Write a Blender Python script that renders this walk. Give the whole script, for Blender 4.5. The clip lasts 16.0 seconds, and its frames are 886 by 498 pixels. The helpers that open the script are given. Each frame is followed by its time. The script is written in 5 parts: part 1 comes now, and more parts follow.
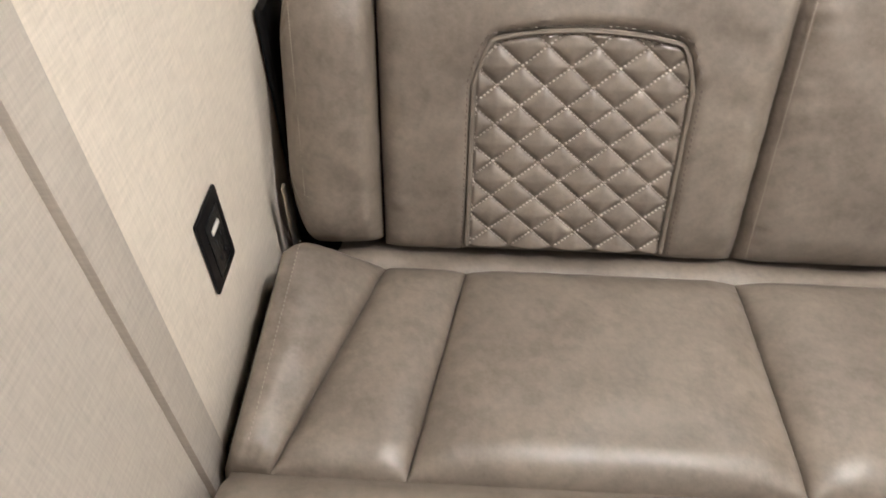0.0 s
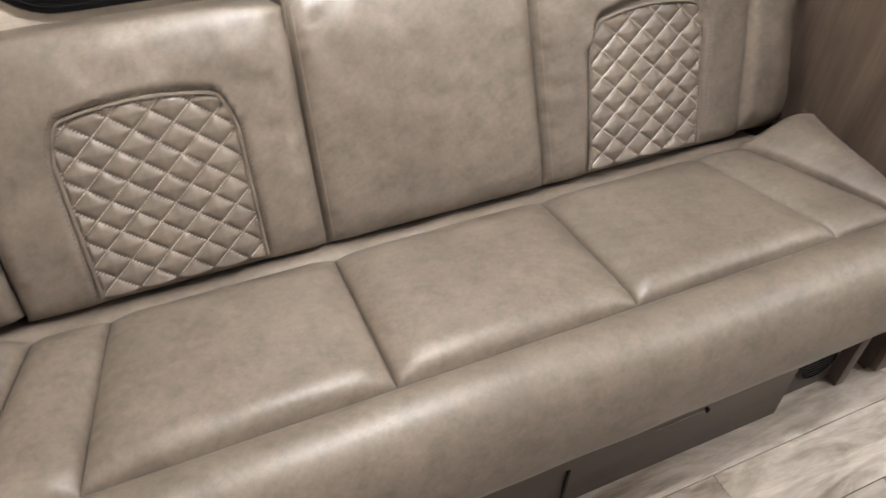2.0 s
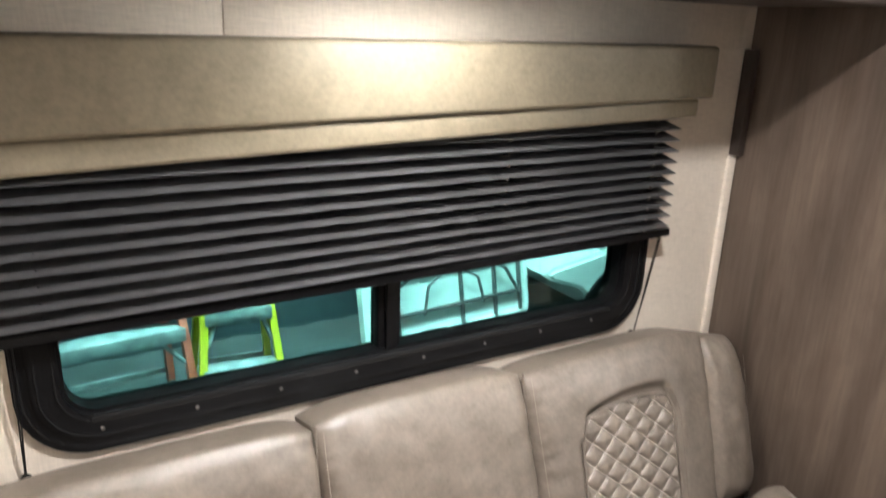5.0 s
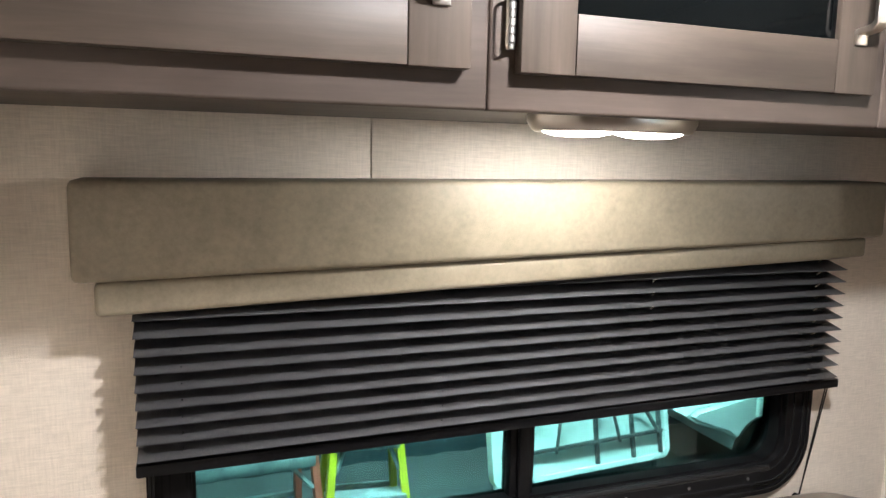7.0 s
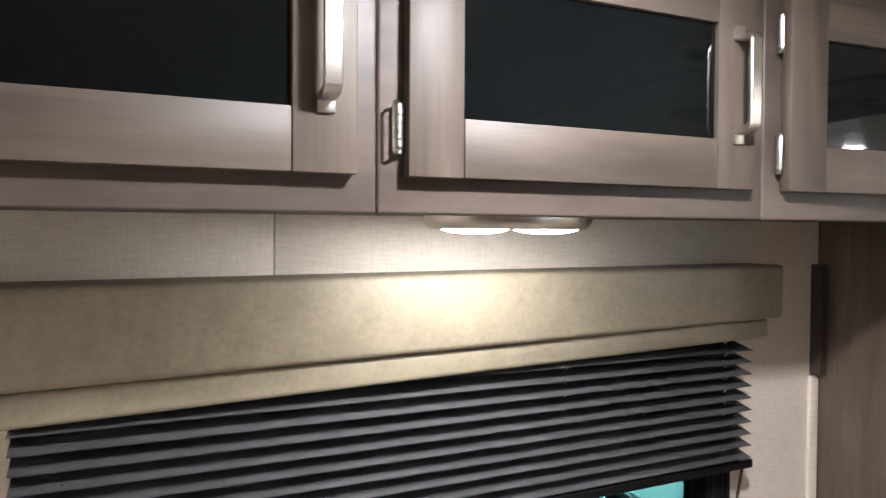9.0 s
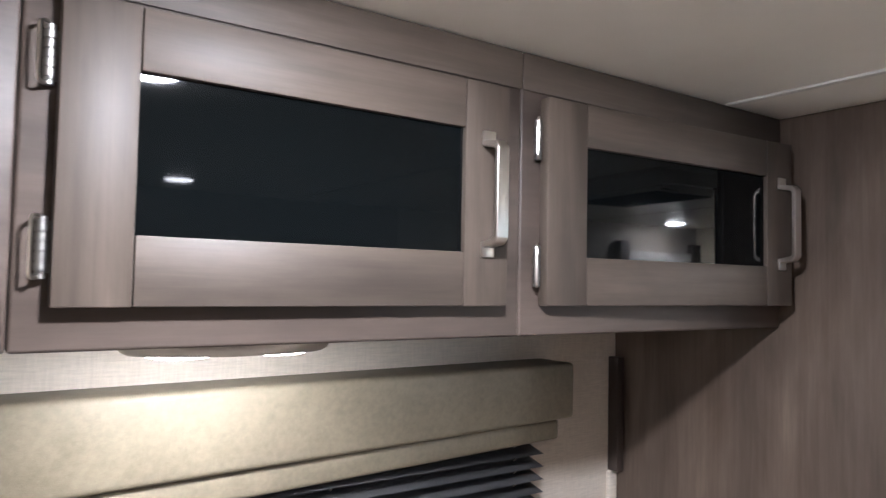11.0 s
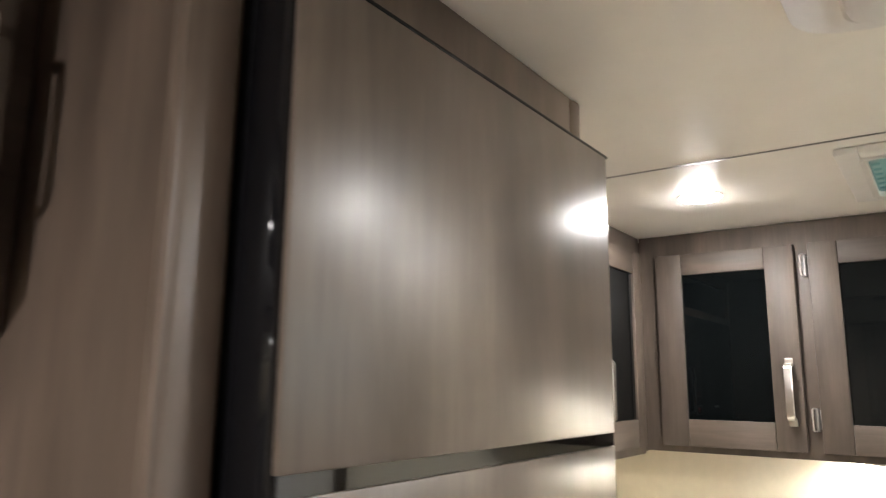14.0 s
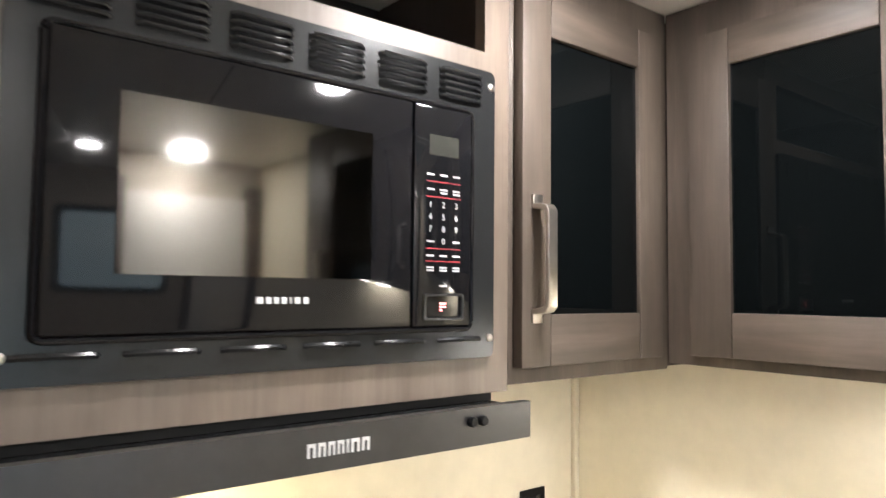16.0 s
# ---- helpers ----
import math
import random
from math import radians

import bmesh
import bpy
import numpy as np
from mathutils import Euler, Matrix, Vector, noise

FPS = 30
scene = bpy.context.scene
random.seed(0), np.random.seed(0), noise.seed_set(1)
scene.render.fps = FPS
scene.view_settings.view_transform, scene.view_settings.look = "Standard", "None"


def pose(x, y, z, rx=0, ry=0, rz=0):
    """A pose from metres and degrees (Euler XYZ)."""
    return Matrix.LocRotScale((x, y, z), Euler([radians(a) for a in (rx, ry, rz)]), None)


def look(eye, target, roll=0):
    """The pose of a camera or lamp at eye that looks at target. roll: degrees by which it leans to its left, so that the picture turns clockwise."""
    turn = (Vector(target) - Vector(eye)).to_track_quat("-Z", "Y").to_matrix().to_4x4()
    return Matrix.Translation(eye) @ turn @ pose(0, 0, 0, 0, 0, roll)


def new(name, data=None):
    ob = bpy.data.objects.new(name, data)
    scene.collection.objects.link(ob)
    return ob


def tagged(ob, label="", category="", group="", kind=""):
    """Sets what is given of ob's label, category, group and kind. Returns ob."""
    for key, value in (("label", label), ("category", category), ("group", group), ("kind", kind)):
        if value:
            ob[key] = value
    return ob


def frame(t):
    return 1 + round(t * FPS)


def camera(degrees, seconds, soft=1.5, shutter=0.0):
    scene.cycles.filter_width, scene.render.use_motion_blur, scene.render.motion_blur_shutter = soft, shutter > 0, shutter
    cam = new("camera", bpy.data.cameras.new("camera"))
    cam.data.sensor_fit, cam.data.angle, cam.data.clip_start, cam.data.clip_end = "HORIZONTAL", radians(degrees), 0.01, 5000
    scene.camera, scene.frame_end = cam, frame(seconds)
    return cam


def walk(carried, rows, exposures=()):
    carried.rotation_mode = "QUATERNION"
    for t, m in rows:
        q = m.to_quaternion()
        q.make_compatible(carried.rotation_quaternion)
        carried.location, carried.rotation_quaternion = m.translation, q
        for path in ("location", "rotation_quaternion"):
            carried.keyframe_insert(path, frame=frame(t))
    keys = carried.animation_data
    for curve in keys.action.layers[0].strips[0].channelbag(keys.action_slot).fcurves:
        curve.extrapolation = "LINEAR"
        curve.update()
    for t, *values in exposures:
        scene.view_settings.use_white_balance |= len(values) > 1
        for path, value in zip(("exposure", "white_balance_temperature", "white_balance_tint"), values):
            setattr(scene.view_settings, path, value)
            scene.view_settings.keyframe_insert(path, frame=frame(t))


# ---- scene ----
cam = camera(64.0, 16.0, 1.3, 0.3)
PATH = [
    (0, (0.299, -0.994, 1.273), (0.231, 0.355, -0.202), 0.3),
    (0.5, (0.345, -1.077, 1.252), (0.41, 0.277, -0.218), 0.9),
    (1, (0.416, -1.15, 1.276), (0.679, 0.191, -0.184), 0.6),
    (1.5, (0.46, -1.209, 1.357), (0.884, 0.107, -0.088), 0.9),
    (2, (0.482, -1.273, 1.386), (1.095, 0.073, 0.039), 1.2),
    (2.5, (0.503, -1.337, 1.417), (1.284, 0.04, 0.196), 1.4),
    (3, (0.495, -1.359, 1.429), (1.337, 0.029, 0.261), 1.3),
    (3.5, (0.493, -1.376, 1.446), (1.359, 0.013, 0.298), 1.4),
    (4, (0.46, -1.351, 1.468), (1.357, 0.077, 0.394), 1.4),
    (4.5, (0.394, -1.274, 1.498), (1.348, 0.255, 0.629), 1.3),
    (5, (0.326, -1.188, 1.585), (1.3, 0.453, 0.988), 2.1),
    (5.2, (0.301, -1.161, 1.591), (1.282, 0.512, 1.103), 2.0),
    (7.3, (0.334, -1.150, 1.604), (0.985, 0.728, 1.368), 1.1),
    (7.5, (0.329, -1.132, 1.607), (1.02, 0.733, 1.396), 0.9),
    (8, (0.351, -1.142, 1.617), (1.056, 0.723, 1.453), 0.7),
    (8.5, (0.36, -1.163, 1.634), (1.104, 0.69, 1.518), 0.7),
    (8.7, (0.366, -1.161, 1.632), (1.141, 0.680, 1.546), 0.5),
    (10.8, (0.593, -1.157, 1.705), (1.702, 0.505, 1.785), 1.1),
    (11, (0.608, -1.145, 1.722), (1.74, 0.501, 1.818), 1.1),
    (11.5, (0.725, -1.142, 1.693), (2.022, 0.368, 1.887), 1.0),
    (12, (0.874, -1.176, 1.703), (2.328, 0.161, 2.015), 1.0),
    (12.5, (1.004, -1.226, 1.699), (2.52, 0.018, 2.09), 0.9),
    (13, (1.164, -1.161, 1.674), (2.706, 0.046, 2.083), 0.9),
    (13.5, (1.355, -1.057, 1.66), (2.924, 0.117, 2.057), 1.3),
    (14, (1.604, -1.071, 1.612), (3.206, 0.067, 1.983), 0.6),
    (14.5, (1.835, -1.152, 1.596), (3.423, 0.024, 1.907), 0.9),
    (15, (2.02, -1.127, 1.578), (3.542, 0.146, 1.829), 0.8),
    (15.5, (2.28, -1.055, 1.572), (3.727, 0.31, 1.779), 0.8),
    (16, (2.572, -1.051, 1.548), (3.828, 0.5, 1.67), 0.6),
]
EXPOSURE = [
    (0, 1.72, 6200, 10), (1.5, 1.86, 6200, 10), (3.5, 1.93, 6200, 10), (4.6, 2.05, 6100, 10), (5.2, 2.05, 6100, 10),
    (7.3, 1.92, 5980, 11), (8.7, 1.92, 5880, 11), (10.8, 1.75, 5500, 13), (11.4, 1.85, 5720, 13), (12.2, 2.02, 6200, 9),
    (13.5, 1.92, 6250, 10), (14.5, 1.86, 6250, 10), (16, 2.00, 6080, 10),
]
walk(cam, [(t, look(eye, target, roll)) for t, eye, target, roll in PATH], EXPOSURE)

# ---- light ----
world = bpy.data.worlds.new("world")
scene.world = world
world.use_nodes = True
world.node_tree.nodes["Background"].inputs[0].default_value = (0.30, 0.42, 0.46, 1)
world.node_tree.nodes["Background"].inputs[1].default_value = 0.3

LAMP_GLOW = 290.0
WARM = (1.0, 0.94, 0.885, 1)

FLOOR, CEIL = -0.015, 2.046
X_LEFT, X_RIGHT, Y_FAR = 0.0, 3.80, -2.36


# ---- materials ----
def material(name, color, rough=0.5, metal=0.0, spec=0.5):
    m = bpy.data.materials.new(name)
    m.use_nodes = True
    b = m.node_tree.nodes["Principled BSDF"]
    b.inputs["Base Color"].default_value = (*color, 1)
    b.inputs["Roughness"].default_value = rough
    b.inputs["Metallic"].default_value = metal
    b.inputs["Specular IOR Level"].default_value = spec
    return m


def nodes_of(m):
    return m.node_tree.nodes, m.node_tree.links, m.node_tree.nodes["Principled BSDF"]


def coords(m, scale=(1, 1, 1), rot=(0, 0, 0)):
    n, l, _ = nodes_of(m)
    tc = n.new("ShaderNodeTexCoord")
    mp = n.new("ShaderNodeMapping")
    mp.inputs["Scale"].default_value = scale
    mp.inputs["Rotation"].default_value = rot
    l.new(tc.outputs["Object"], mp.inputs["Vector"])
    return mp.outputs["Vector"]


def noise_tex(m, vec, scale, detail=4, rough=0.55, distortion=0.0):
    n, l, _ = nodes_of(m)
    t = n.new("ShaderNodeTexNoise")
    t.inputs["Scale"].default_value = scale
    t.inputs["Detail"].default_value = detail
    t.inputs["Roughness"].default_value = rough
    t.inputs["Distortion"].default_value = distortion
    l.new(vec, t.inputs["Vector"])
    return t.outputs["Fac"]


def ramp(m, fac, stops):
    n, l, _ = nodes_of(m)
    r = n.new("ShaderNodeValToRGB")
    e = r.color_ramp.elements
    while len(e) < len(stops):
        e.new(0.5)
    for el, (p, c) in zip(e, stops):
        el.position = p
        el.color = (*c, 1)
    l.new(fac, r.inputs["Fac"])
    return r.outputs["Color"]


def mixc(m, fac, a, b, mode="MIX"):
    n, l, _ = nodes_of(m)
    x = n.new("ShaderNodeMix")
    x.data_type = "RGBA"
    x.blend_type = mode
    if isinstance(fac, float):
        x.inputs["Factor"].default_value = fac
    else:
        l.new(fac, x.inputs["Factor"])
    l.new(a, x.inputs["A"])
    l.new(b, x.inputs["B"])
    return x.outputs["Result"]


def bump(m, height, strength, dist=0.002):
    n, l, b = nodes_of(m)
    k = n.new("ShaderNodeBump")
    k.inputs["Strength"].default_value = strength
    k.inputs["Distance"].default_value = dist
    l.new(height, k.inputs["Height"])
    l.new(k.outputs["Normal"], b.inputs["Normal"])


def rough_from(m, fac, lo, hi):
    n, l, b = nodes_of(m)
    r = n.new("ShaderNodeMapRange")
    r.inputs["To Min"].default_value = lo
    r.inputs["To Max"].default_value = hi
    l.new(fac, r.inputs["Value"])
    l.new(r.outputs["Result"], b.inputs["Roughness"])


def color_to(m, out):
    n, l, b = nodes_of(m)
    l.new(out, b.inputs["Base Color"])


def shade(c, k):
    return tuple(v * k for v in c)


def leather(name, base, rough=0.42, spec=0.5, mottle=1.0):
    """Wiped two-tone leather cloth: soft clouds, small blotches and rubbed specks over a fine pore grain."""
    m = material(name, base, rough, 0, spec)
    v = coords(m)
    big = noise_tex(m, v, 5.0, 6, 0.62, 0.2)
    mid = noise_tex(m, v, 24.0, 7, 0.74, 0.1)
    small = noise_tex(m, v, 95.0, 4, 0.7)
    k = 0.17 * mottle
    a = ramp(m, big, [(0.30, shade(base, 1 - k)), (0.50, base), (0.70, shade(base, 1 + k))])
    lo = 1 - 0.28 * mottle
    c = ramp(m, mid, [(0.36, (lo, lo * 0.985, lo * 0.955)), (0.52, (1.0, 1.0, 1.0)), (0.68, (1.12, 1.11, 1.10))])
    b = ramp(m, small, [(0.32, (0.80, 0.79, 0.77)), (0.62, (1.07, 1.07, 1.06))])
    color_to(m, mixc(m, 0.62, mixc(m, 0.75, a, c, "MULTIPLY"), b, "MULTIPLY"))
    rough_from(m, mid, rough - 0.07, rough + 0.09)
    pores = noise_tex(m, v, 480.0, 3, 0.6)
    folds = noise_tex(m, v, 38.0, 3, 0.5, 0.1)
    bump(m, mixc(m, 0.35, pores, folds), 0.30, 0.0012)
    return m


def wood(name, base, vertical=True, rough=0.36, contrast=1.0, seed=0.0, spec=0.4, knots=0.0):
    """Stained grain that runs along z (vertical) or along x: soft bands, fine pores, and with a seed dark streaks and pale clouds; knots adds dark eyes that the grain flows round."""
    m = material(name, base, rough, 0, spec)
    n, l, _ = nodes_of(m)
    info = n.new("ShaderNodeObjectInfo")
    mul = n.new("ShaderNodeMath")
    mul.operation = "MULTIPLY"
    mul.inputs[1].default_value = 37.0
    l.new(info.outputs["Random"], mul.inputs[0])

    def own(across, along):
        add = n.new("ShaderNodeVectorMath")
        l.new(coords(m, (across, across, along) if vertical else (along, across, across)), add.inputs[0])
        l.new(mul.outputs[0], add.inputs[1])
        return add.outputs[0]
    wide = own(9, 1.2)
    grain = noise_tex(m, wide, 1.3, 4, 0.5, 0.9)
    fine = noise_tex(m, own(110, 6), 1.0, 4, 0.65, 0.3)
    d = 0.30 * contrast
    out = ramp(m, grain, [(0.30, shade(base, 1 - d)), (0.50, base), (0.68, shade(base, 1 + d))])
    f = 1 - 0.20 * contrast
    out = mixc(m, 0.8, out, ramp(m, fine, [(0.32, (f, f * 0.98, f * 0.96)), (0.66, (1.09, 1.09, 1.09))]), "MULTIPLY")
    if seed:
        rings = n.new("ShaderNodeTexWave")
        rings.wave_type, rings.bands_direction = "BANDS", "DIAGONAL"
        rings.inputs["Scale"].default_value = 0.8
        rings.inputs["Distortion"].default_value = 6.0
        rings.inputs["Detail"].default_value = 3.0
        rings.inputs["Detail Scale"].default_value = 0.55
        l.new(own(7, 0.45), rings.inputs["Vector"])
        k = 1 - 0.24 * contrast
        out = mixc(m, 0.4, out, ramp(m, rings.outputs["Fac"], [(0.05, (k, k * 0.98, k * 0.96)), (0.55, (1.05, 1.05, 1.05))]), "MULTIPLY")
        cloud = noise_tex(m, own(6, 2.2), 1.0, 5, 0.6, 0.5)
        out = mixc(m, 0.9, out, ramp(m, cloud, [(0.32, (0.68, 0.67, 0.66)), (0.68, (1.18, 1.17, 1.16))]), "MULTIPLY")
    if knots:
        eye = n.new("ShaderNodeTexVoronoi")
        eye.inputs["Scale"].default_value = 1.0
        l.new(own(5.5, 2.6), eye.inputs["Vector"])
        out = mixc(m, knots, out, ramp(m, eye.outputs["Distance"], [(0.05, (0.50, 0.46, 0.43)), (0.20, (0.86, 0.84, 0.82)), (0.32, (1.0, 1.0, 1.0))]), "MULTIPLY")
    color_to(m, out)
    rough_from(m, fine, rough - 0.05, rough + 0.09)
    bump(m, fine, 0.05, 0.0006)
    return m


def wallpaper(name, base):
    m = material(name, base, 0.6, 0, 0.35)
    h = noise_tex(m, coords(m, (26, 26, 300)), 1.0, 4, 0.65)
    w = noise_tex(m, coords(m, (300, 300, 26)), 1.0, 4, 0.65)
    big = noise_tex(m, coords(m), 5.0, 3)
    mixed = mixc(m, 0.42, h, w)
    a = ramp(m, mixed, [(0.36, shade(base, 0.86)), (0.62, shade(base, 1.08))])
    b = ramp(m, big, [(0.3, (0.93, 0.93, 0.93)), (0.7, (1.02, 1.02, 1.02))])
    color_to(m, mixc(m, 0.7, a, b, "MULTIPLY"))
    bump(m, mixed, 0.5, 0.0015)
    return m


def speckled(name, base, rough, metal=0.0, amount=0.12, scale=30.0, bumpy=0.0):
    m = material(name, base, rough, metal)
    v = coords(m)
    f = noise_tex(m, v, scale, 5, 0.6)
    color_to(m, ramp(m, f, [(0.3, shade(base, 1 - amount)), (0.7, shade(base, 1 + amount))]))
    rough_from(m, noise_tex(m, v, scale * 0.4, 4), max(rough - 0.06, 0.02), rough + 0.08)
    if bumpy:
        bump(m, noise_tex(m, v, scale * 8, 3), bumpy, 0.001)
    return m


def glow(name, color, strength):
    m = bpy.data.materials.new(name)
    m.use_nodes = True
    b = m.node_tree.nodes["Principled BSDF"]
    b.inputs["Base Color"].default_value = (0.8, 0.8, 0.78, 1)
    b.inputs["Emission Color"].default_value = color
    b.inputs["Emission Strength"].default_value = strength
    return m


def tinted_glass(name, tint):
    m = bpy.data.materials.new(name)
    m.use_nodes = True
    n, l = m.node_tree.nodes, m.node_tree.links
    n.remove(n["Principled BSDF"])
    tr = n.new("ShaderNodeBsdfTransparent")
    tr.inputs[0].default_value = (*tint, 1)
    gl = n.new("ShaderNodeBsdfGlossy")
    gl.inputs["Roughness"].default_value = 0.02
    fr = n.new("ShaderNodeFresnel")
    fr.inputs["IOR"].default_value = 1.35
    mx = n.new("ShaderNodeMixShader")
    l.new(fr.outputs[0], mx.inputs[0])
    l.new(tr.outputs[0], mx.inputs[1])
    l.new(gl.outputs[0], mx.inputs[2])
    l.new(mx.outputs[0], n["Material Output"].inputs[0])
    return m


M_LEATHER = leather("taupe_leather", (0.192, 0.160, 0.131), 0.42, 0.65)
M_VALANCE = leather("valance_leather", (0.235, 0.200, 0.142), 0.52, 0.5, 0.55)
M_STITCH = material("stitch", (0.58, 0.52, 0.45), 0.6)
M_STITCH_DULL = material("taupe_stitch", (0.30, 0.26, 0.22), 0.7)
M_STITCH_DARK = material("dark_stitch", (0.10, 0.08, 0.065), 0.7)
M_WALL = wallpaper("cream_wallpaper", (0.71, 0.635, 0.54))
# darker copy of the cream wallpaper: weaker light put into the colour
M_WALL_DIM = wallpaper("dim_wallpaper", (0.50, 0.45, 0.39))
M_PANEL = wood("brown_panel", (0.122, 0.092, 0.072), True, 0.36, 0.9, 1.0, 0.4, 0.7)
M_DOOR_V = wood("grey_door_upright", (0.078, 0.061, 0.048), True, 0.50, 0.9, 1.0, 0.35)
M_DOOR_H = wood("grey_door_level", (0.078, 0.061, 0.048), False, 0.50, 1.0, 1.0, 0.35)
M_FRIDGE = wood("fridge_panel", (0.112, 0.090, 0.073), True, 0.31, 0.6, 1.0, 0.6, 0.6)
M_FACE = wood("cabinet_face", (0.072, 0.055, 0.045), False, 0.46, 0.8, 1.0)
M_LIGHTWOOD = wood("kitchen_face", (0.150, 0.118, 0.094), True, 0.42, 0.6, 1.0)
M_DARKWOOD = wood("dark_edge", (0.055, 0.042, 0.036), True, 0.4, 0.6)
M_BLACK = speckled("black_plastic", (0.0055, 0.0055, 0.006), 0.34, 0, 0.2, 60)
nodes_of(M_BLACK)[2].inputs["Specular IOR Level"].default_value = 0.14
M_BLACK_GLOSS = material("black_gloss", (0.006, 0.006, 0.007), 0.06, 0, 0.3)
M_BLACK_METAL = material("black_enamel", (0.012, 0.0125, 0.013), 0.25, 0, 0.28)
# near-black for gaps, slots and hidden backs; a gap's shade is put into colour
M_CAVITY = material("dark_cavity", (0.006, 0.006, 0.006), 0.9)
M_DOOR_GLASS = material("smoked_glass", (0.0022, 0.0028, 0.003), 0.03, 0, 0.15)
M_MIRROR = material("dark_mirror", (0.075, 0.078, 0.082), 0.04, 1.0)
M_CHROME = material("brushed_nickel", (0.60, 0.56, 0.51), 0.30, 1.0)
M_STEEL = speckled("dark_steel", (0.070, 0.070, 0.072), 0.33, 0.9, 0.06, 40)
M_CEIL = material("ceiling_vinyl", (0.70, 0.66, 0.59), 0.30)
color_to(M_CEIL, ramp(M_CEIL, noise_tex(M_CEIL, coords(M_CEIL), 9.0, 4), [(0.3, (0.81, 0.77, 0.70)), (0.7, (0.85, 0.81, 0.74))]))
bump(M_CEIL, noise_tex(M_CEIL, coords(M_CEIL), 260.0, 2), 0.06, 0.0006)
M_WHITE = speckled("white_plastic", (0.72, 0.70, 0.66), 0.35, 0, 0.04, 20)
M_PLEAT = speckled("charcoal_pleat", (0.054, 0.053, 0.054), 0.35, 0, 0.35, 220, 0.45)
nodes_of(M_PLEAT)[2].inputs["Specular IOR Level"].default_value = 1.0
M_BASE = wood("sofa_base_board", (0.072, 0.056, 0.047), False, 0.45, 0.5)
M_SPLASH = speckled("cream_splash", (0.70, 0.63, 0.49), 0.45, 0, 0.04, 25, 0.05)
LAMPS = ((0.85, -0.86, 1.48), (1.20, -2.08, 0.10), (2.60, -1.65, 0.72), (3.26, -0.630, 0.62), (3.44, -2.18, 0.90))
M_GLOW_SPOT = glow("spot_glow", (1.0, 0.94, 0.85, 1), 42.0)
M_GLASS = tinted_glass("tinted_pane", (0.37, 0.57, 0.53))
M_AQUA = speckled("aqua_lid", (0.22, 0.42, 0.44), 0.3, 0, 0.05, 10)
M_RED = glow("red_mark", (1.0, 0.05, 0.05, 1), 1.5)
M_PRINT = material("white_print", (0.55, 0.55, 0.55), 0.5)
M_PRINT_RED = material("red_print", (0.40, 0.04, 0.05), 0.5)
M_SCREEN = speckled("display_window", (0.03, 0.03, 0.026), 0.2, 0, 0.1, 40)
M_GARAGE = speckled("garage_steel", (0.038, 0.048, 0.055), 0.45, 0, 0.25, 6)
M_CONCRETE = speckled("concrete", (0.06, 0.06, 0.06), 0.7, 0, 0.3, 5, 0.1)
M_YELLOW = speckled("yellow_fibreglass", (0.80, 0.62, 0.02), 0.45, 0, 0.1, 20)
M_ORANGE = speckled("orange_fibreglass", (0.85, 0.17, 0.11), 0.5, 0, 0.15, 20)
M_ALU = speckled("dusty_aluminium", (0.30, 0.31, 0.31), 0.5, 0.2, 0.5, 16)
M_TABLE = speckled("white_table_plastic", (0.80, 0.80, 0.78), 0.5, 0, 0.06, 40, 0.3)
M_HINGE = material("hinge_nickel", (0.26, 0.25, 0.235), 0.45, 1.0)
M_LEG = speckled("grey_steel_tube", (0.09, 0.095, 0.10), 0.4, 0.3, 0.1, 30)


# ---- mesh helpers ----
def box(bm, x0, x1, y0, y1, z0, z1, r=0.0, seg=2):
    made = bmesh.ops.create_cube(bm, size=1.0, matrix=Matrix.Translation(((x0 + x1) / 2, (y0 + y1) / 2, (z0 + z1) / 2)) @ Matrix.Diagonal((x1 - x0, y1 - y0, z1 - z0, 1)))
    if r:
        edges = list({e for v in made["verts"] for e in v.link_edges})
        bmesh.ops.bevel(bm, geom=edges, offset=r, segments=seg, profile=0.5, affect="EDGES")
    return bm


def boxed(x0, x1, y0, y1, z0, z1, r=0.0, seg=2):
    return box(bmesh.new(), x0, x1, y0, y1, z0, z1, r, seg)


def tube(bm, points, r, n=8, closed=False):
    """A round bar along points."""
    pts = [Vector(p) for p in points]
    rings = []
    for i, p in enumerate(pts):
        a = pts[i - 1] if i or closed else p
        b = pts[(i + 1) % len(pts)] if i < len(pts) - 1 or closed else p
        d = (b - a).normalized()
        side = d.cross(Vector((0, 0, 1)))
        if side.length < 0.05:
            side = d.cross(Vector((1, 0, 0)))
        side.normalize()
        up = side.cross(d)
        rings.append([bm.verts.new(p + r * (math.cos(2 * math.pi * k / n) * side + math.sin(2 * math.pi * k / n) * up)) for k in range(n)])
    pairs = list(zip(rings, rings[1:])) + ([(rings[-1], rings[0])] if closed else [])
    for a, b in pairs:
        for k in range(n):
            bm.faces.new((a[k], a[(k + 1) % n], b[(k + 1) % n], b[k]))
    if not closed:
        bm.faces.new(rings[0][::-1])
        bm.faces.new(rings[-1])
    return bm


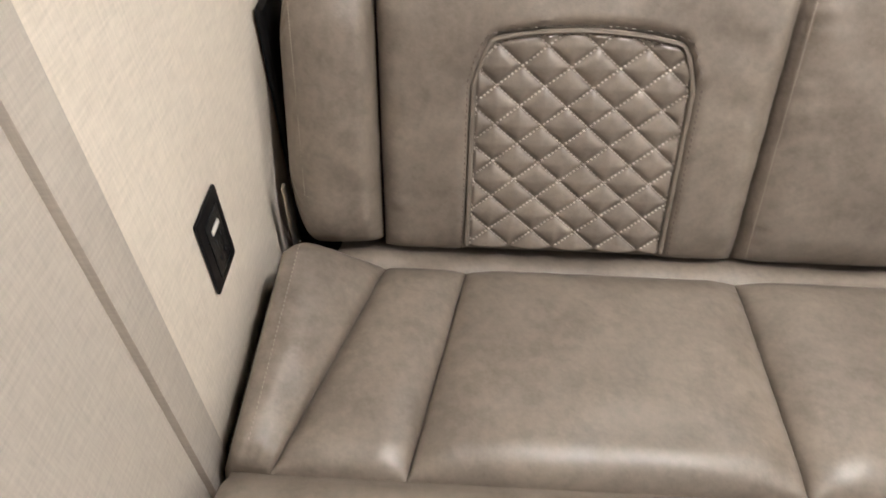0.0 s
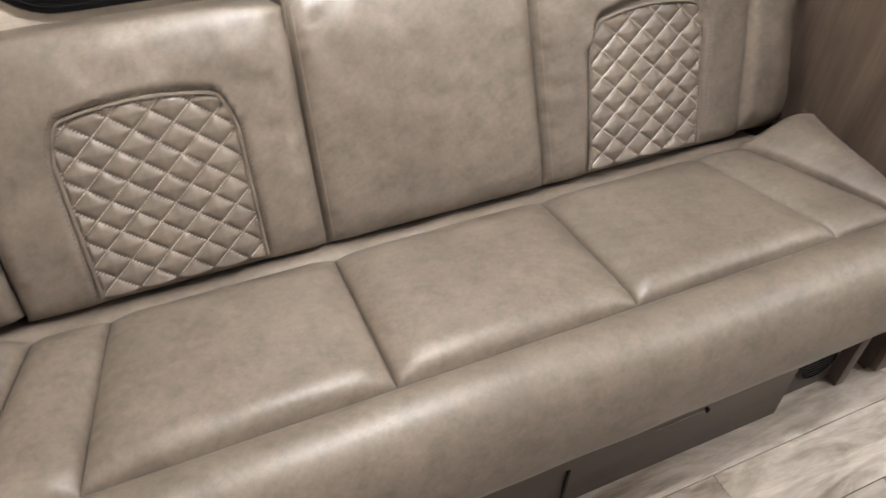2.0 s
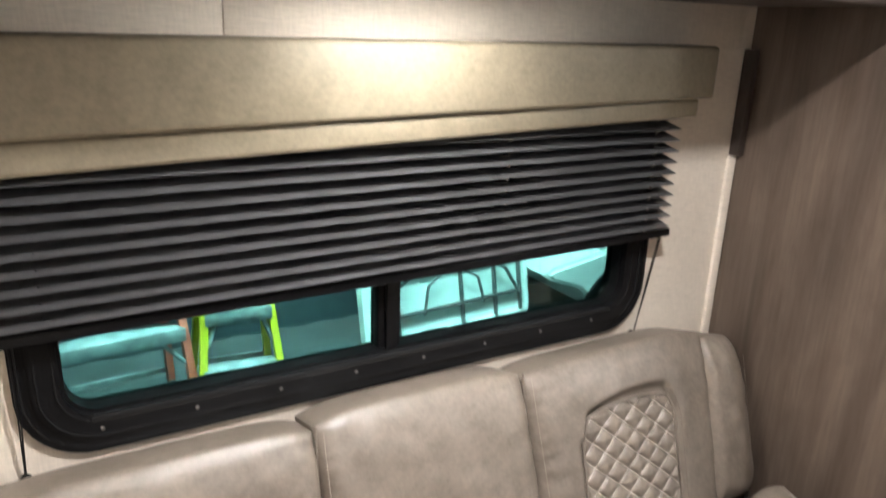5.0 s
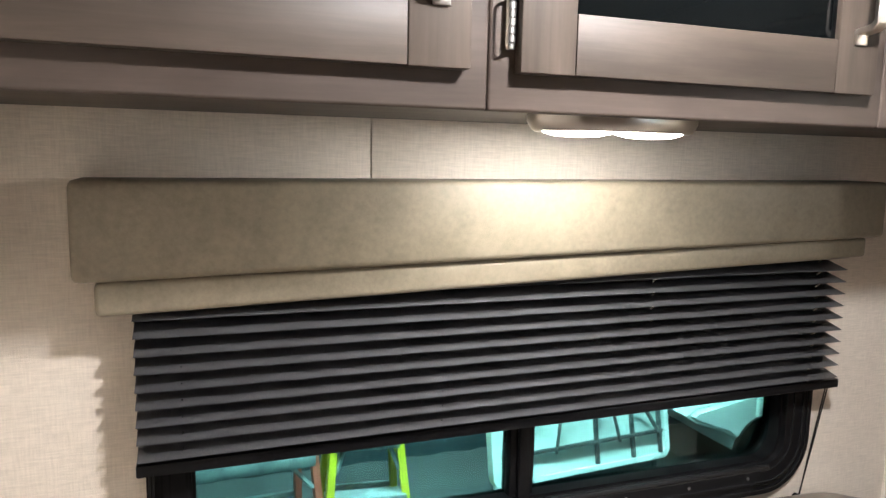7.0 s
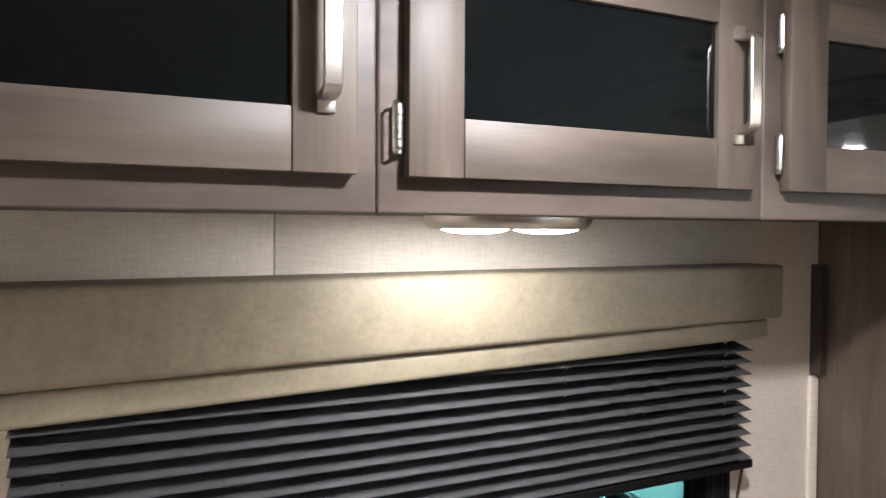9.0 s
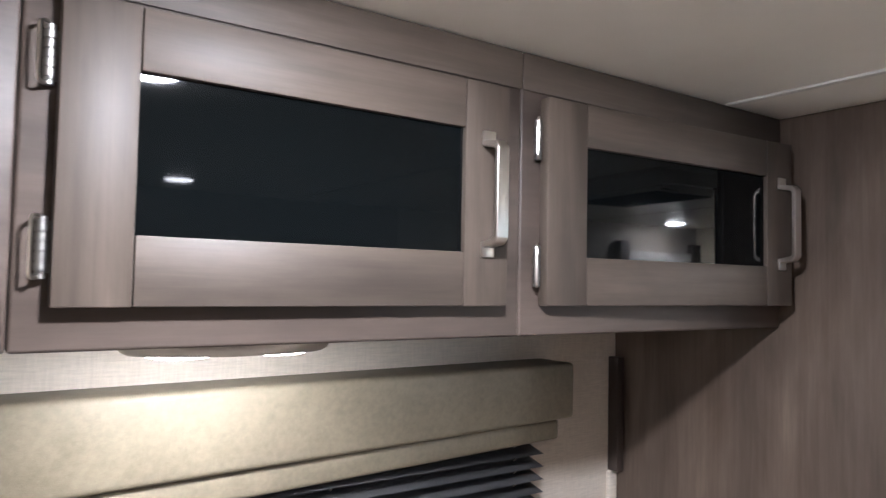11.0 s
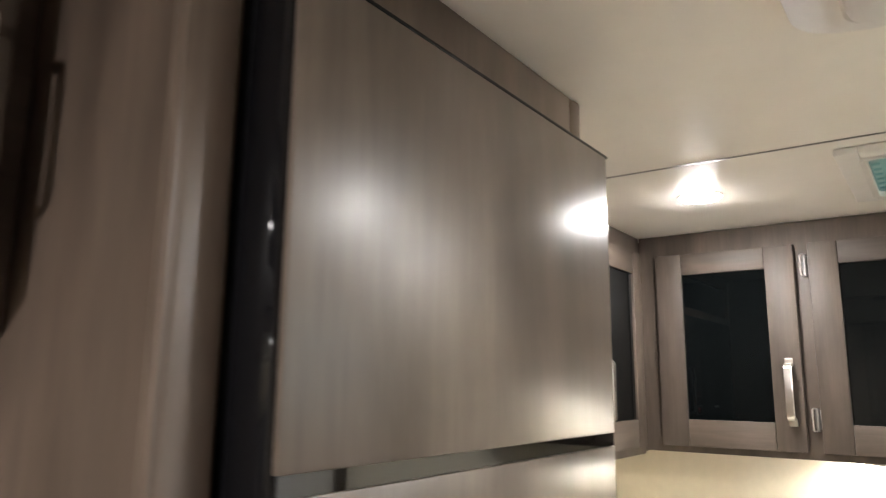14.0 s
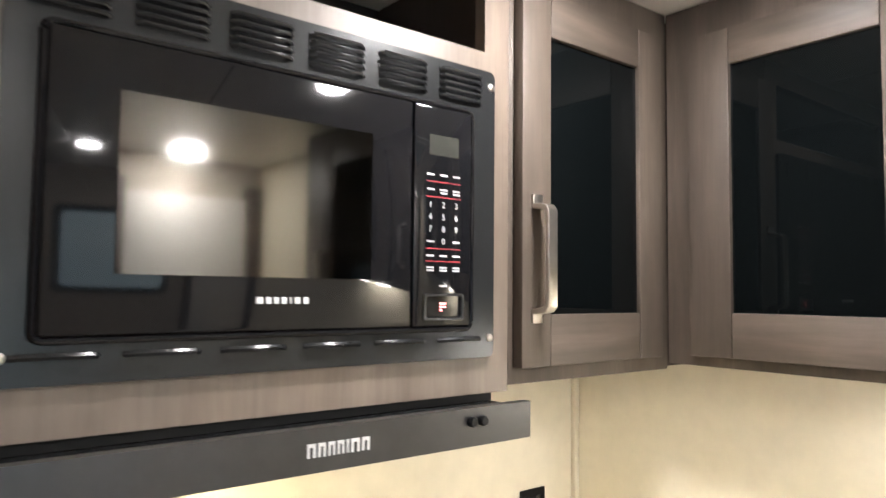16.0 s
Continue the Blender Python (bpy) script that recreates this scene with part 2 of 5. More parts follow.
def lathe(profile, n=32, center=(0, 0, 0), sx=1.0, sy=1.0):
    """A turned shape about z from (radius, height) pairs."""
    bm = bmesh.new()
    c = Vector(center)
    rings = []
    for r, z in profile:
        rings.append([bm.verts.new(c + Vector((sx * r * math.cos(2 * math.pi * k / n), sy * r * math.sin(2 * math.pi * k / n), z))) for k in range(n)])
    for a, b in zip(rings, rings[1:]):
        for k in range(n):
            bm.faces.new((a[k], a[(k + 1) % n], b[(k + 1) % n], b[k]))
    bm.faces.new(rings[0][::-1])
    bm.faces.new(rings[-1])
    bmesh.ops.recalc_face_normals(bm, faces=bm.faces)
    return bm


def round_rect(x0, x1, z0, z1, r, seg=8):
    out = []
    for cx, cz, a0 in ((x1 - r, z1 - r, 0), (x0 + r, z1 - r, 90), (x0 + r, z0 + r, 180), (x1 - r, z0 + r, 270)):
        for k in range(seg + 1):
            a = radians(a0 + 90 * k / seg)
            out.append((cx + r * math.cos(a), cz + r * math.sin(a)))
    return out


def ring_prism(outer, inner, y0, y1):
    """A frame between two outlines with as many points each, from y0 to y1."""
    bm = bmesh.new()
    loops = [[bm.verts.new((x, y, z)) for x, z in o] for o, y in ((outer, y0), (inner, y0), (inner, y1), (outer, y1))]
    n = len(outer)
    for a, b in ((0, 1), (1, 2), (2, 3), (3, 0)):
        for k in range(n):
            bm.faces.new((loops[a][k], loops[a][(k + 1) % n], loops[b][(k + 1) % n], loops[b][k]))
    bmesh.ops.recalc_face_normals(bm, faces=bm.faces)
    return bm


def plate(outline, y0, y1):
    bm = bmesh.new()
    a = [bm.verts.new((x, y0, z)) for x, z in outline]
    b = [bm.verts.new((x, y1, z)) for x, z in outline]
    n = len(a)
    bm.faces.new(a)
    bm.faces.new(b[::-1])
    for k in range(n):
        bm.faces.new((a[k], b[k], b[(k + 1) % n], a[(k + 1) % n]))
    bmesh.ops.recalc_face_normals(bm, faces=bm.faces)
    return bm


def mesh_object(name, bm, mat, smooth=True):
    me = bpy.data.meshes.new(name)
    bm.to_mesh(me)
    bm.free()
    if mat:
        me.materials.append(mat)
    if smooth:
        # large flat faces keep their own normal, so that bevels do not bend the light on them
        areas = sorted(f.area for f in me.polygons)
        limit = 6 * areas[len(areas) // 2]
        me.polygons.foreach_set("use_smooth", [f.area <= limit for f in me.polygons])
        me.set_sharp_from_angle(angle=radians(38))
    return new(name, me)


def part(name, bm, mat, parent, label=""):
    ob = mesh_object(name, bm, mat)
    ob.parent = parent
    if label:
        ob["label"] = label
    return ob


def thing(name, label, category, at=(0, 0, 0), turn=0.0, group="", kind=""):
    ob = new(name)
    ob.empty_display_size = 0.05
    ob.matrix_basis = pose(*at, 0, 0, turn)
    return tagged(ob, label, category, group, kind)


def solid(name, bm, mat, label, category, kind="", group=""):
    return tagged(mesh_object(name, bm, mat), label, category, group, kind)


# ---- structure ----
HX0, HX1, HZ0, HZ1 = 0.30, 1.56, 0.93, 1.36
bm = bmesh.new()
box(bm, -0.05, HX0, 0.0, 0.05, FLOOR, CEIL)
box(bm, HX1, X_RIGHT + 0.05, 0.0, 0.05, FLOOR, CEIL)
box(bm, HX0, HX1, 0.0, 0.05, FLOOR, HZ0)
box(bm, HX0, HX1, 0.0, 0.05, HZ1, CEIL)
wall_window = solid("wall_window", bm, M_WALL, "cream textured wallpaper wall round the window", "wall", "structure")
part("upper_panel", boxed(0.001, 0.6115, -0.004, 0.0, 1.556, 1.70, 0.001), M_WALL, wall_window)
part("upper_panel", boxed(0.6135, 1.848, -0.004, 0.0, 1.556, 1.70, 0.001), M_WALL, wall_window)
solid("wall_left", boxed(-0.05, 0.0, -0.593, 0.0, FLOOR, CEIL), M_WALL, "cream textured wallpaper side wall behind the sofa", "wall", "structure")
solid("wall_left_panel", boxed(-0.05, -0.003, Y_FAR, -0.645, FLOOR, CEIL), M_WALL_DIM, "woven wallpaper side panel, its dimmer light put into the colour", "wall", "structure")
solid("trim", boxed(-0.05, 0.007, -0.645, -0.593, FLOOR, CEIL, 0.002), M_WALL_DIM, "wallpaper-wrapped upright batten over a panel joint", "trim", "structure")
# both far walls get dark colours to cut light bounced onto the sofa
solid("wall_far", boxed(2.20, X_RIGHT + 0.05, Y_FAR - 0.05, Y_FAR, FLOOR, CEIL), M_WALL_DIM, "plain far-side wall, darkened to cut bounced light", "wall", "structure")
solid("wall_far_panel", boxed(-0.05, 2.199, Y_FAR - 0.05, Y_FAR, FLOOR, CEIL), M_PANEL, "plain far-side wall, coloured dark brown to cut bounced light", "wall", "structure")
solid("wall_right", boxed(X_RIGHT, X_RIGHT + 0.05, Y_FAR, 0.0, FLOOR, CEIL), M_SPLASH, "plain cream kitchen end wall", "wall", "structure")
solid("backsplash", boxed(2.60, X_RIGHT - 0.001, -0.006, 0.0, 0.9, 1.50), M_SPLASH, "smooth cream wall panel behind the cooker", "wall panel", "structure")
solid("corner_trim", boxed(X_RIGHT - 0.016, X_RIGHT - 0.001, -0.018, -0.006, 0.9, 1.44, 0.003), M_SPLASH, "thin cream corner bead", "trim", "structure")
solid("ceiling", boxed(-0.05, X_RIGHT + 0.05, Y_FAR - 0.05, 0.05, CEIL, CEIL + 0.05), M_CEIL, "off-white satin vinyl ceiling", "ceiling", "structure")
for x in (1.716, 2.996):
    solid("ceiling_trim", boxed(x - (0.007 if x < 2 else 0.003), x + (0.007 if x < 2 else 0.003), Y_FAR, -0.41 if x < 2 else -0.34, CEIL - (0.004 if x < 2 else 0.001), CEIL, 0.0004), M_WHITE if x < 2 else M_STEEL, "thin ceiling seam strip", "trim", "structure")
floor = solid("floor", boxed(-0.05, X_RIGHT + 0.05, Y_FAR - 0.05, 0.05, FLOOR - 0.06, FLOOR - 0.004), M_CAVITY, "whitewashed grey-brown vinyl plank floor", "floor", "structure")


# ---- window ----
window = thing("window_1", "black-framed sliding window with tinted teal glass", "window", kind="structure")
o0, i0 = round_rect(0.255, 1.605, 0.885, 1.43, 0.115), round_rect(0.283, 1.574, 0.915, 1.40, 0.095)
o1, i1 = round_rect(0.281, 1.576, 0.913, 1.402, 0.095), round_rect(0.322, 1.528, 0.955, 1.36, 0.055)
part("window_frame", ring_prism(o0, i0, -0.014, 0.0), M_BLACK, window)
fr = part("inner_frame", ring_prism(o1, i1, -0.022, 0.045), M_BLACK, window)
part("inner_lip", ring_prism(round_rect(0.314, 1.536, 0.947, 1.368, 0.06), round_rect(0.328, 1.522, 0.961, 1.355, 0.05), -0.008, 0.03), M_BLACK, window)
part("mullion", boxed(0.886, 0.938, 0.0, 0.04, 0.955, 1.36, 0.006), M_BLACK, window)
part("mullion", boxed(0.900, 0.925, -0.012, 0.0, 0.955, 1.36, 0.004), M_BLACK, window)
for g, y in ((0.010, -0.0165), (0.021, -0.0165), (0.033, -0.0245), (0.058, -0.0245)):
    part("ridge", ring_prism(round_rect(0.255 + g, 1.605 - g, 0.885 + g, 1.43 - g, 0.115 - g * 0.8), round_rect(0.258 + g, 1.602 - g, 0.888 + g, 1.427 - g, 0.112 - g * 0.8), y, y + 0.003), M_BLACK_METAL, window)
part("track", boxed(0.36, 1.49, -0.026, -0.012, 0.946, 0.957, 0.003), M_BLACK_METAL, window)
for x0, x1 in ((0.318, 0.89), (0.93, 1.53)):
    ob = part("pane", boxed(x0, x1, 0.020, 0.024, 0.95, 1.37), M_GLASS, window)
    ob.visible_shadow = False
for k in range(8):
    x = 0.375 + k * 0.1515
    part("screw", lathe([(0.0036, 0.0), (0.0036, 0.0015), (0.0018, 0.0026)], 10, (x, 0, 0)), M_HINGE, window).matrix_basis = Matrix.Translation((0, -0.0225, 0.931)) @ pose(0, 0, 0, 90)

# ---- valance ----
valance = thing("valance", "mottled olive-taupe padded valance over the window", "valance")
part("upper_box", boxed(0.190, 1.652, -0.108, -0.004, 1.455, 1.566, 0.009, 3), M_VALANCE, valance)
part("lower_box", boxed(0.216, 1.622, -0.096, -0.004, 1.415, 1.4545, 0.008, 3), M_VALANCE, valance)
for ob in valance.children:
    for v in ob.data.vertices:
        k = (1.65 - v.co.x) / 1.46
        drop = 0.008 + (1.566 - v.co.z) * 0.27
        v.co.z -= drop * k
        v.co.x -= 0.014 * k

# ---- pleated blind ----
blind = thing("pleated_blind", "charcoal pleated fabric blind drawn half down", "blind")
bm = bmesh.new()
BX0, BX1, Z1, Z0, PLEATS = 0.248, 1.590, 1.425, 1.150, 11
prev = None
for k in range(2 * PLEATS + 1):
    z = Z1 + (Z0 - Z1) * (k + (0.08 if k % 2 else 0.0)) / (2 * PLEATS)
    tilt = 0.016 * k / (2 * PLEATS)
    y = -0.085 if k % 2 else -0.034
    row = []
    for s in range(41):
        x = BX0 + (BX1 - BX0) * s / 40
        sag = 0.0002 * noise.noise(Vector((x * 3, k * 1.7, 0)))
        row.append((bm.verts.new((x, y, z + sag - tilt * (1 - s / 40))), bm.verts.new((x, y + 0.0018, z + sag - tilt * (1 - s / 40)))))
    if prev:
        for a, b, c, d in zip(prev, prev[1:], row, row[1:]):
            bm.faces.new((a[0], b[0], d[0], c[0]))
            bm.faces.new((a[1], c[1], d[1], b[1]))
        for i in (0, -1):
            bm.faces.new((prev[i][0], row[i][0], row[i][1], prev[i][1]))
    prev = row
bmesh.ops.recalc_face_normals(bm, faces=bm.faces)
part("pleated_fabric", bm, M_PLEAT, blind)
rail = part("bottom_rail", boxed(0.245, 1.612, -0.070, -0.040, 1.132, 1.151, 0.003), M_BLACK, blind)
for v in rail.data.vertices:
    v.co.z -= 0.016 * (1.612 - v.co.x) / 1.367
part("head_rail", boxed(0.25, 1.59, -0.070, -0.036, 1.42, 1.44, 0.003), M_BLACK, blind)
for x in (0.312, 0.722, 1.134, 1.53):
    for k in range(PLEATS):
        z = Z1 + (Z0 - Z1) * (2 * k + 1.62) / (2 * PLEATS)
        part("lift_cord", tube(bmesh.new(), [(x, -0.074, z + 0.004), (x, -0.064, z - 0.004)], 0.0011, 5), M_STITCH if x > 1 else M_BLACK, blind)
for x, kx in ((0.262, 0.256), (1.600, 1.594)):
    cord = thing("blind_cord", "thin black blind cord with a round wall button", "cord", group="blind cords")
    part("cord", tube(bmesh.new(), [(x, -0.05, 1.134), (x - 0.002, -0.03, 1.0), (kx, -0.012, 0.862)], 0.0013, 6), M_BLACK, cord)
    part("cord", tube(bmesh.new(), [(x + 0.006, -0.05, 1.134), (x + 0.002, -0.03, 1.0), (kx + 0.001, -0.010, 0.862)], 0.0013, 6), M_BLACK, cord)
    part("button", lathe([(0.009, 0), (0.009, 0.004), (0.005, 0.007), (0.006, 0.013), (0.004, 0.015)], 14), M_BLACK, cord).matrix_basis = pose(kx, -0.0005, 0.858, 90)


# ---- sofa ----
SOFA_AXIS = 0.923
sofa = thing("sofa", "taupe mottled leather-look sofa with quilted back panels", "sofa", (0, 0, FLOOR))
SO = Vector((0, 0, -FLOOR))


def mirror(p):
    return (2 * SOFA_AXIS - p[0], p[1], p[2])


def cushion(p00, p10, p11, p01, puff, r, skirt, nu=40, nv=30, carve=None, wob=0.0015, axis=None, seed=0.0, soft=None, crown=(0, 0, 0, 0)):
    """A padded panel over four corners (left front, right front, right back, left back). Its rim falls off in a round of radius r to a skirt."""
    bm = bmesh.new()
    P = [Vector(p) + SO for p in (p00, p10, p11, p01)]
    nrm = axis if axis else (P[1] - P[0]).cross(P[3] - P[0]).normalized()
    wu = ((P[1] - P[0]).length + (P[2] - P[3]).length) / 2
    wv = ((P[3] - P[0]).length + (P[2] - P[1]).length) / 2
    rs = soft if soft else (r, r, r, r)

    def ease(k):
        k = min(max(k, 0.0), 1.0)
        return math.sqrt(max(0.0, 1 - (1 - k) ** 2))
    grid = []
    for j in range(nv + 1):
        row = []
        v = 0.5 - 0.5 * math.cos(math.pi * j / nv)
        v = 0.5 * v + 0.5 * j / nv
        for i in range(nu + 1):
            u = 0.5 - 0.5 * math.cos(math.pi * i / nu)
            u = 0.5 * u + 0.5 * i / nu
            base = (P[0] * (1 - u) + P[1] * u) * (1 - v) + (P[3] * (1 - u) + P[2] * u) * v
            du, dv = 2 * u - 1, 2 * v - 1
            cu = crown[0] * max(-du, 0) ** 5 + crown[1] * max(du, 0) ** 5
            base = base - (P[3] - P[0]).normalized() * (cu * max(dv, 0) ** 2)
            cb = crown[2] * max(-du, 0) ** 5 + crown[3] * max(du, 0) ** 5
            base = base + (P[3] - P[0]).normalized() * (cb * max(-dv, 0) ** 2)
            h = ease(u * wu / rs[0]) * ease((1 - u) * wu / rs[1]) * ease(v * wv / rs[2]) * ease((1 - v) * wv / rs[3])
            lift = puff * h * (0.78 + 0.22 * math.sin(math.pi * u) * math.sin(math.pi * v))
            lift += wob * h * noise.noise(Vector((u * wu * 22 + seed, v * wv * 22, seed)))
            edge = min(u, 1 - u) * wu
            lift += 0.0065 * h * math.exp(-edge / 0.028) * noise.noise(Vector((seed, v * wv * 75, u * wu * 9)))
            rim_v = min(v, 1 - v) * wv
            lift += 0.0040 * h * math.exp(-rim_v / 0.022) * noise.noise(Vector((u * wu * 70, seed, v * wv * 9)))
            if carve:
                lift -= carve(base.x, (base - P[0]).dot((P[3] - P[0]).normalized())) * h
            row.append(bm.verts.new(base + nrm * lift))
        grid.append(row)
    for a, b in zip(grid, grid[1:]):
        for i in range(nu):
            bm.faces.new((a[i], a[i + 1], b[i + 1], b[i]))
    rim = grid[0] + [r_[-1] for r_ in grid[1:]] + grid[-1][-2::-1] + [r_[0] for r_ in grid[-2:0:-1]]
    low = [bm.verts.new(v.co - nrm * skirt) for v in rim]
    for k in range(len(rim)):
        q = (k + 1) % len(rim)
        bm.faces.new((rim[q], rim[k], low[k], low[q]))
    bm.faces.new(low)
    bmesh.ops.recalc_face_normals(bm, faces=bm.faces)
    return bm


YF, YB, ZF, ZB = -0.643, -0.296, 0.491, 0.457
SEAMS_F, SEAMS_B = (0.241, 0.697, 1.143, 1.603), (0.299, 0.700, 1.147, 1.550)
for k in range(3):
    part("seat_cushion", cushion((SEAMS_F[k], YF, ZF), (SEAMS_F[k + 1], YF, ZF), (SEAMS_B[k + 1], YB, ZB), (SEAMS_B[k], YB, ZB), 0.043, 0.075, 0.05, 64, 50, wob=0.0022, seed=k * 3.1, soft=(0.070, 0.070, 0.040, 0.070)), M_LEATHER, sofa)
strip = [(0.082, YF, ZF), (0.241, YF, ZF), (0.299, YB, ZB), (0.176, YB, ZB)]
wedge = [(0.034, -0.640, 0.508), (0.083, YF, ZF), (0.178, YB, ZB), (0.046, -0.320, 0.550)]
for side in (0, 1):
    s4 = [mirror(strip[i]) for i in (1, 0, 3, 2)] if side else strip
    w4 = [mirror(wedge[i]) for i in (1, 0, 3, 2)] if side else wedge
    part("side_strip", cushion(*s4, 0.031, 0.045, 0.05, 22, 36, seed=11 + side), M_LEATHER, sofa)
    part("bolster", cushion(*w4, 0.034, 0.03, 0.09, 36, 44, wob=0.003, seed=17 + side, soft=(0.045, 0.014, 0.045, 0.05) if not side else (0.014, 0.045, 0.045, 0.05), crown=(0.03, 0, 0.015, 0) if not side else (0, 0.03, 0, 0.015)), M_LEATHER, sofa)
    bx = [(0.042, -0.625, 0.42), (0.042, -0.330, 0.43), (0.044, -0.330, 0.525), (0.042, -0.625, 0.490)]
    bx = [mirror(p) for p in bx] if side else bx
    bm = cushion(bx[0], bx[1], bx[2], bx[3], 0.012, 0.02, 0.03, 20, 10, axis=Vector((1 if side else -1, 0, 0)))
    part("bolster_side", bm, M_LEATHER, sofa)
    line = [(0.060 + 0.012 * t, -0.622 + 0.280 * t, 0.531 + 0.038 * t) for t in [i / 90 for i in range(91)]]
    bm = bmesh.new()
    for a, b in zip(line[::2], line[1::2]):
        a, b = [Vector(mirror(p) if side else p) + SO for p in (a, b)]
        tube(bm, [a, b], 0.0007, 4)
    part("stitching", bm, M_STITCH_DULL, sofa)

# rumpled strip between seat and back
bm = bmesh.new()
rows = []
for j in range(9):
    y = -0.303 + 0.09 * j / 8
    rows.append([bm.verts.new(Vector((0.10 + 1.65 * i / 120, y, 0.452 + 0.010 * math.sin(math.pi * min(j / 5, 1)) + 0.007 * noise.noise(Vector((i * 0.13, j * 0.30, 4))) - 0.010 * max(0, j - 5) / 3)) + SO) for i in range(121)])
for a, b in zip(rows, rows[1:]):
    for i in range(120):
        bm.faces.new((a[i], a[i + 1], b[i + 1], b[i]))
part("crease_strip", bm, M_LEATHER, sofa)

# front roll
PROFILE = [(-0.600, 0.470), (-0.640, 0.486), (-0.651, 0.499), (-0.668, 0.514), (-0.695, 0.521), (-0.722, 0.514), (-0.748, 0.495), (-0.768, 0.465), (-0.780, 0.425), (-0.785, 0.385), (-0.783, 0.345), (-0.776, 0.318), (-0.762, 0.300), (-0.742, 0.292), (-0.700, 0.290), (-0.62, 0.290)]
bm = bmesh.new()
rings = []
NX = 120
for i in range(NX + 1):
    x = 0.030 + 1.800 * i / NX
    e = min(x - 0.030, 1.830 - x) / 0.045
    k = math.sqrt(max(0.0, 1 - (1 - min(e, 1.0)) ** 2))
    ring = []
    for j, (y, z) in enumerate(PROFILE):
        cy, cz = -0.66, 0.37
        f = 0.90 + 0.10 * k
        w = 0.003 * noise.noise(Vector((x * 9, j * 0.5, 2)))
        ring.append(bm.verts.new(Vector((x, cy + (y - cy) * f + w * (1 if j > 4 else 0.2), cz + (z - cz) * f + (w * 0.6 if 2 < j < 9 else 0))) + SO))
    rings.append(ring)
for a, b in zip(rings, rings[1:]):
    for j in range(len(PROFILE) - 1):
        bm.faces.new((a[j], b[j], b[j + 1], a[j + 1]))
bm.faces.new(rings[0])
bm.faces.new(rings[-1][::-1])
bmesh.ops.recalc_face_normals(bm, faces=bm.faces)
part("front_roll", bm, M_LEATHER, sofa)

# back
LEAN = 0.295
UPV = Vector((0, LEAN, 1)).normalized()
OUT = Vector((0, -1, LEAN)).normalized()


def on_back(x, s, out=0.0):
    return Vector((x, -0.247, 0.463)) + UPV * s + OUT * out


QUILTS = ((0.298, 0.585), (1.283, 1.566))
Q0, QSIDE, QTOP = 0.022, 0.300, 0.343


def arch(f):
    """Height of a quilted panel's upper edge at f (0 to 1) of its width."""
    d = abs(2 * f - 1)
    return QTOP - 0.020 * d ** 2 - 0.055 * max(0.0, (d - 0.80) / 0.20) ** 2.2


def carve_for(q):
    a, b = q

    def depth(x, s):
        f = (x - a) / (b - a)
        if f < -0.2 or f > 1.2:
            return 0.0
        dx = min(x - a, b - x)
        ds = arch(min(max(f, 0), 1)) - s
        d = min(dx, ds)
        k = min(max((d + 0.016) / 0.024, 0.0), 1.0)
        return 0.020 * k * k * (3 - 2 * k)
    return depth


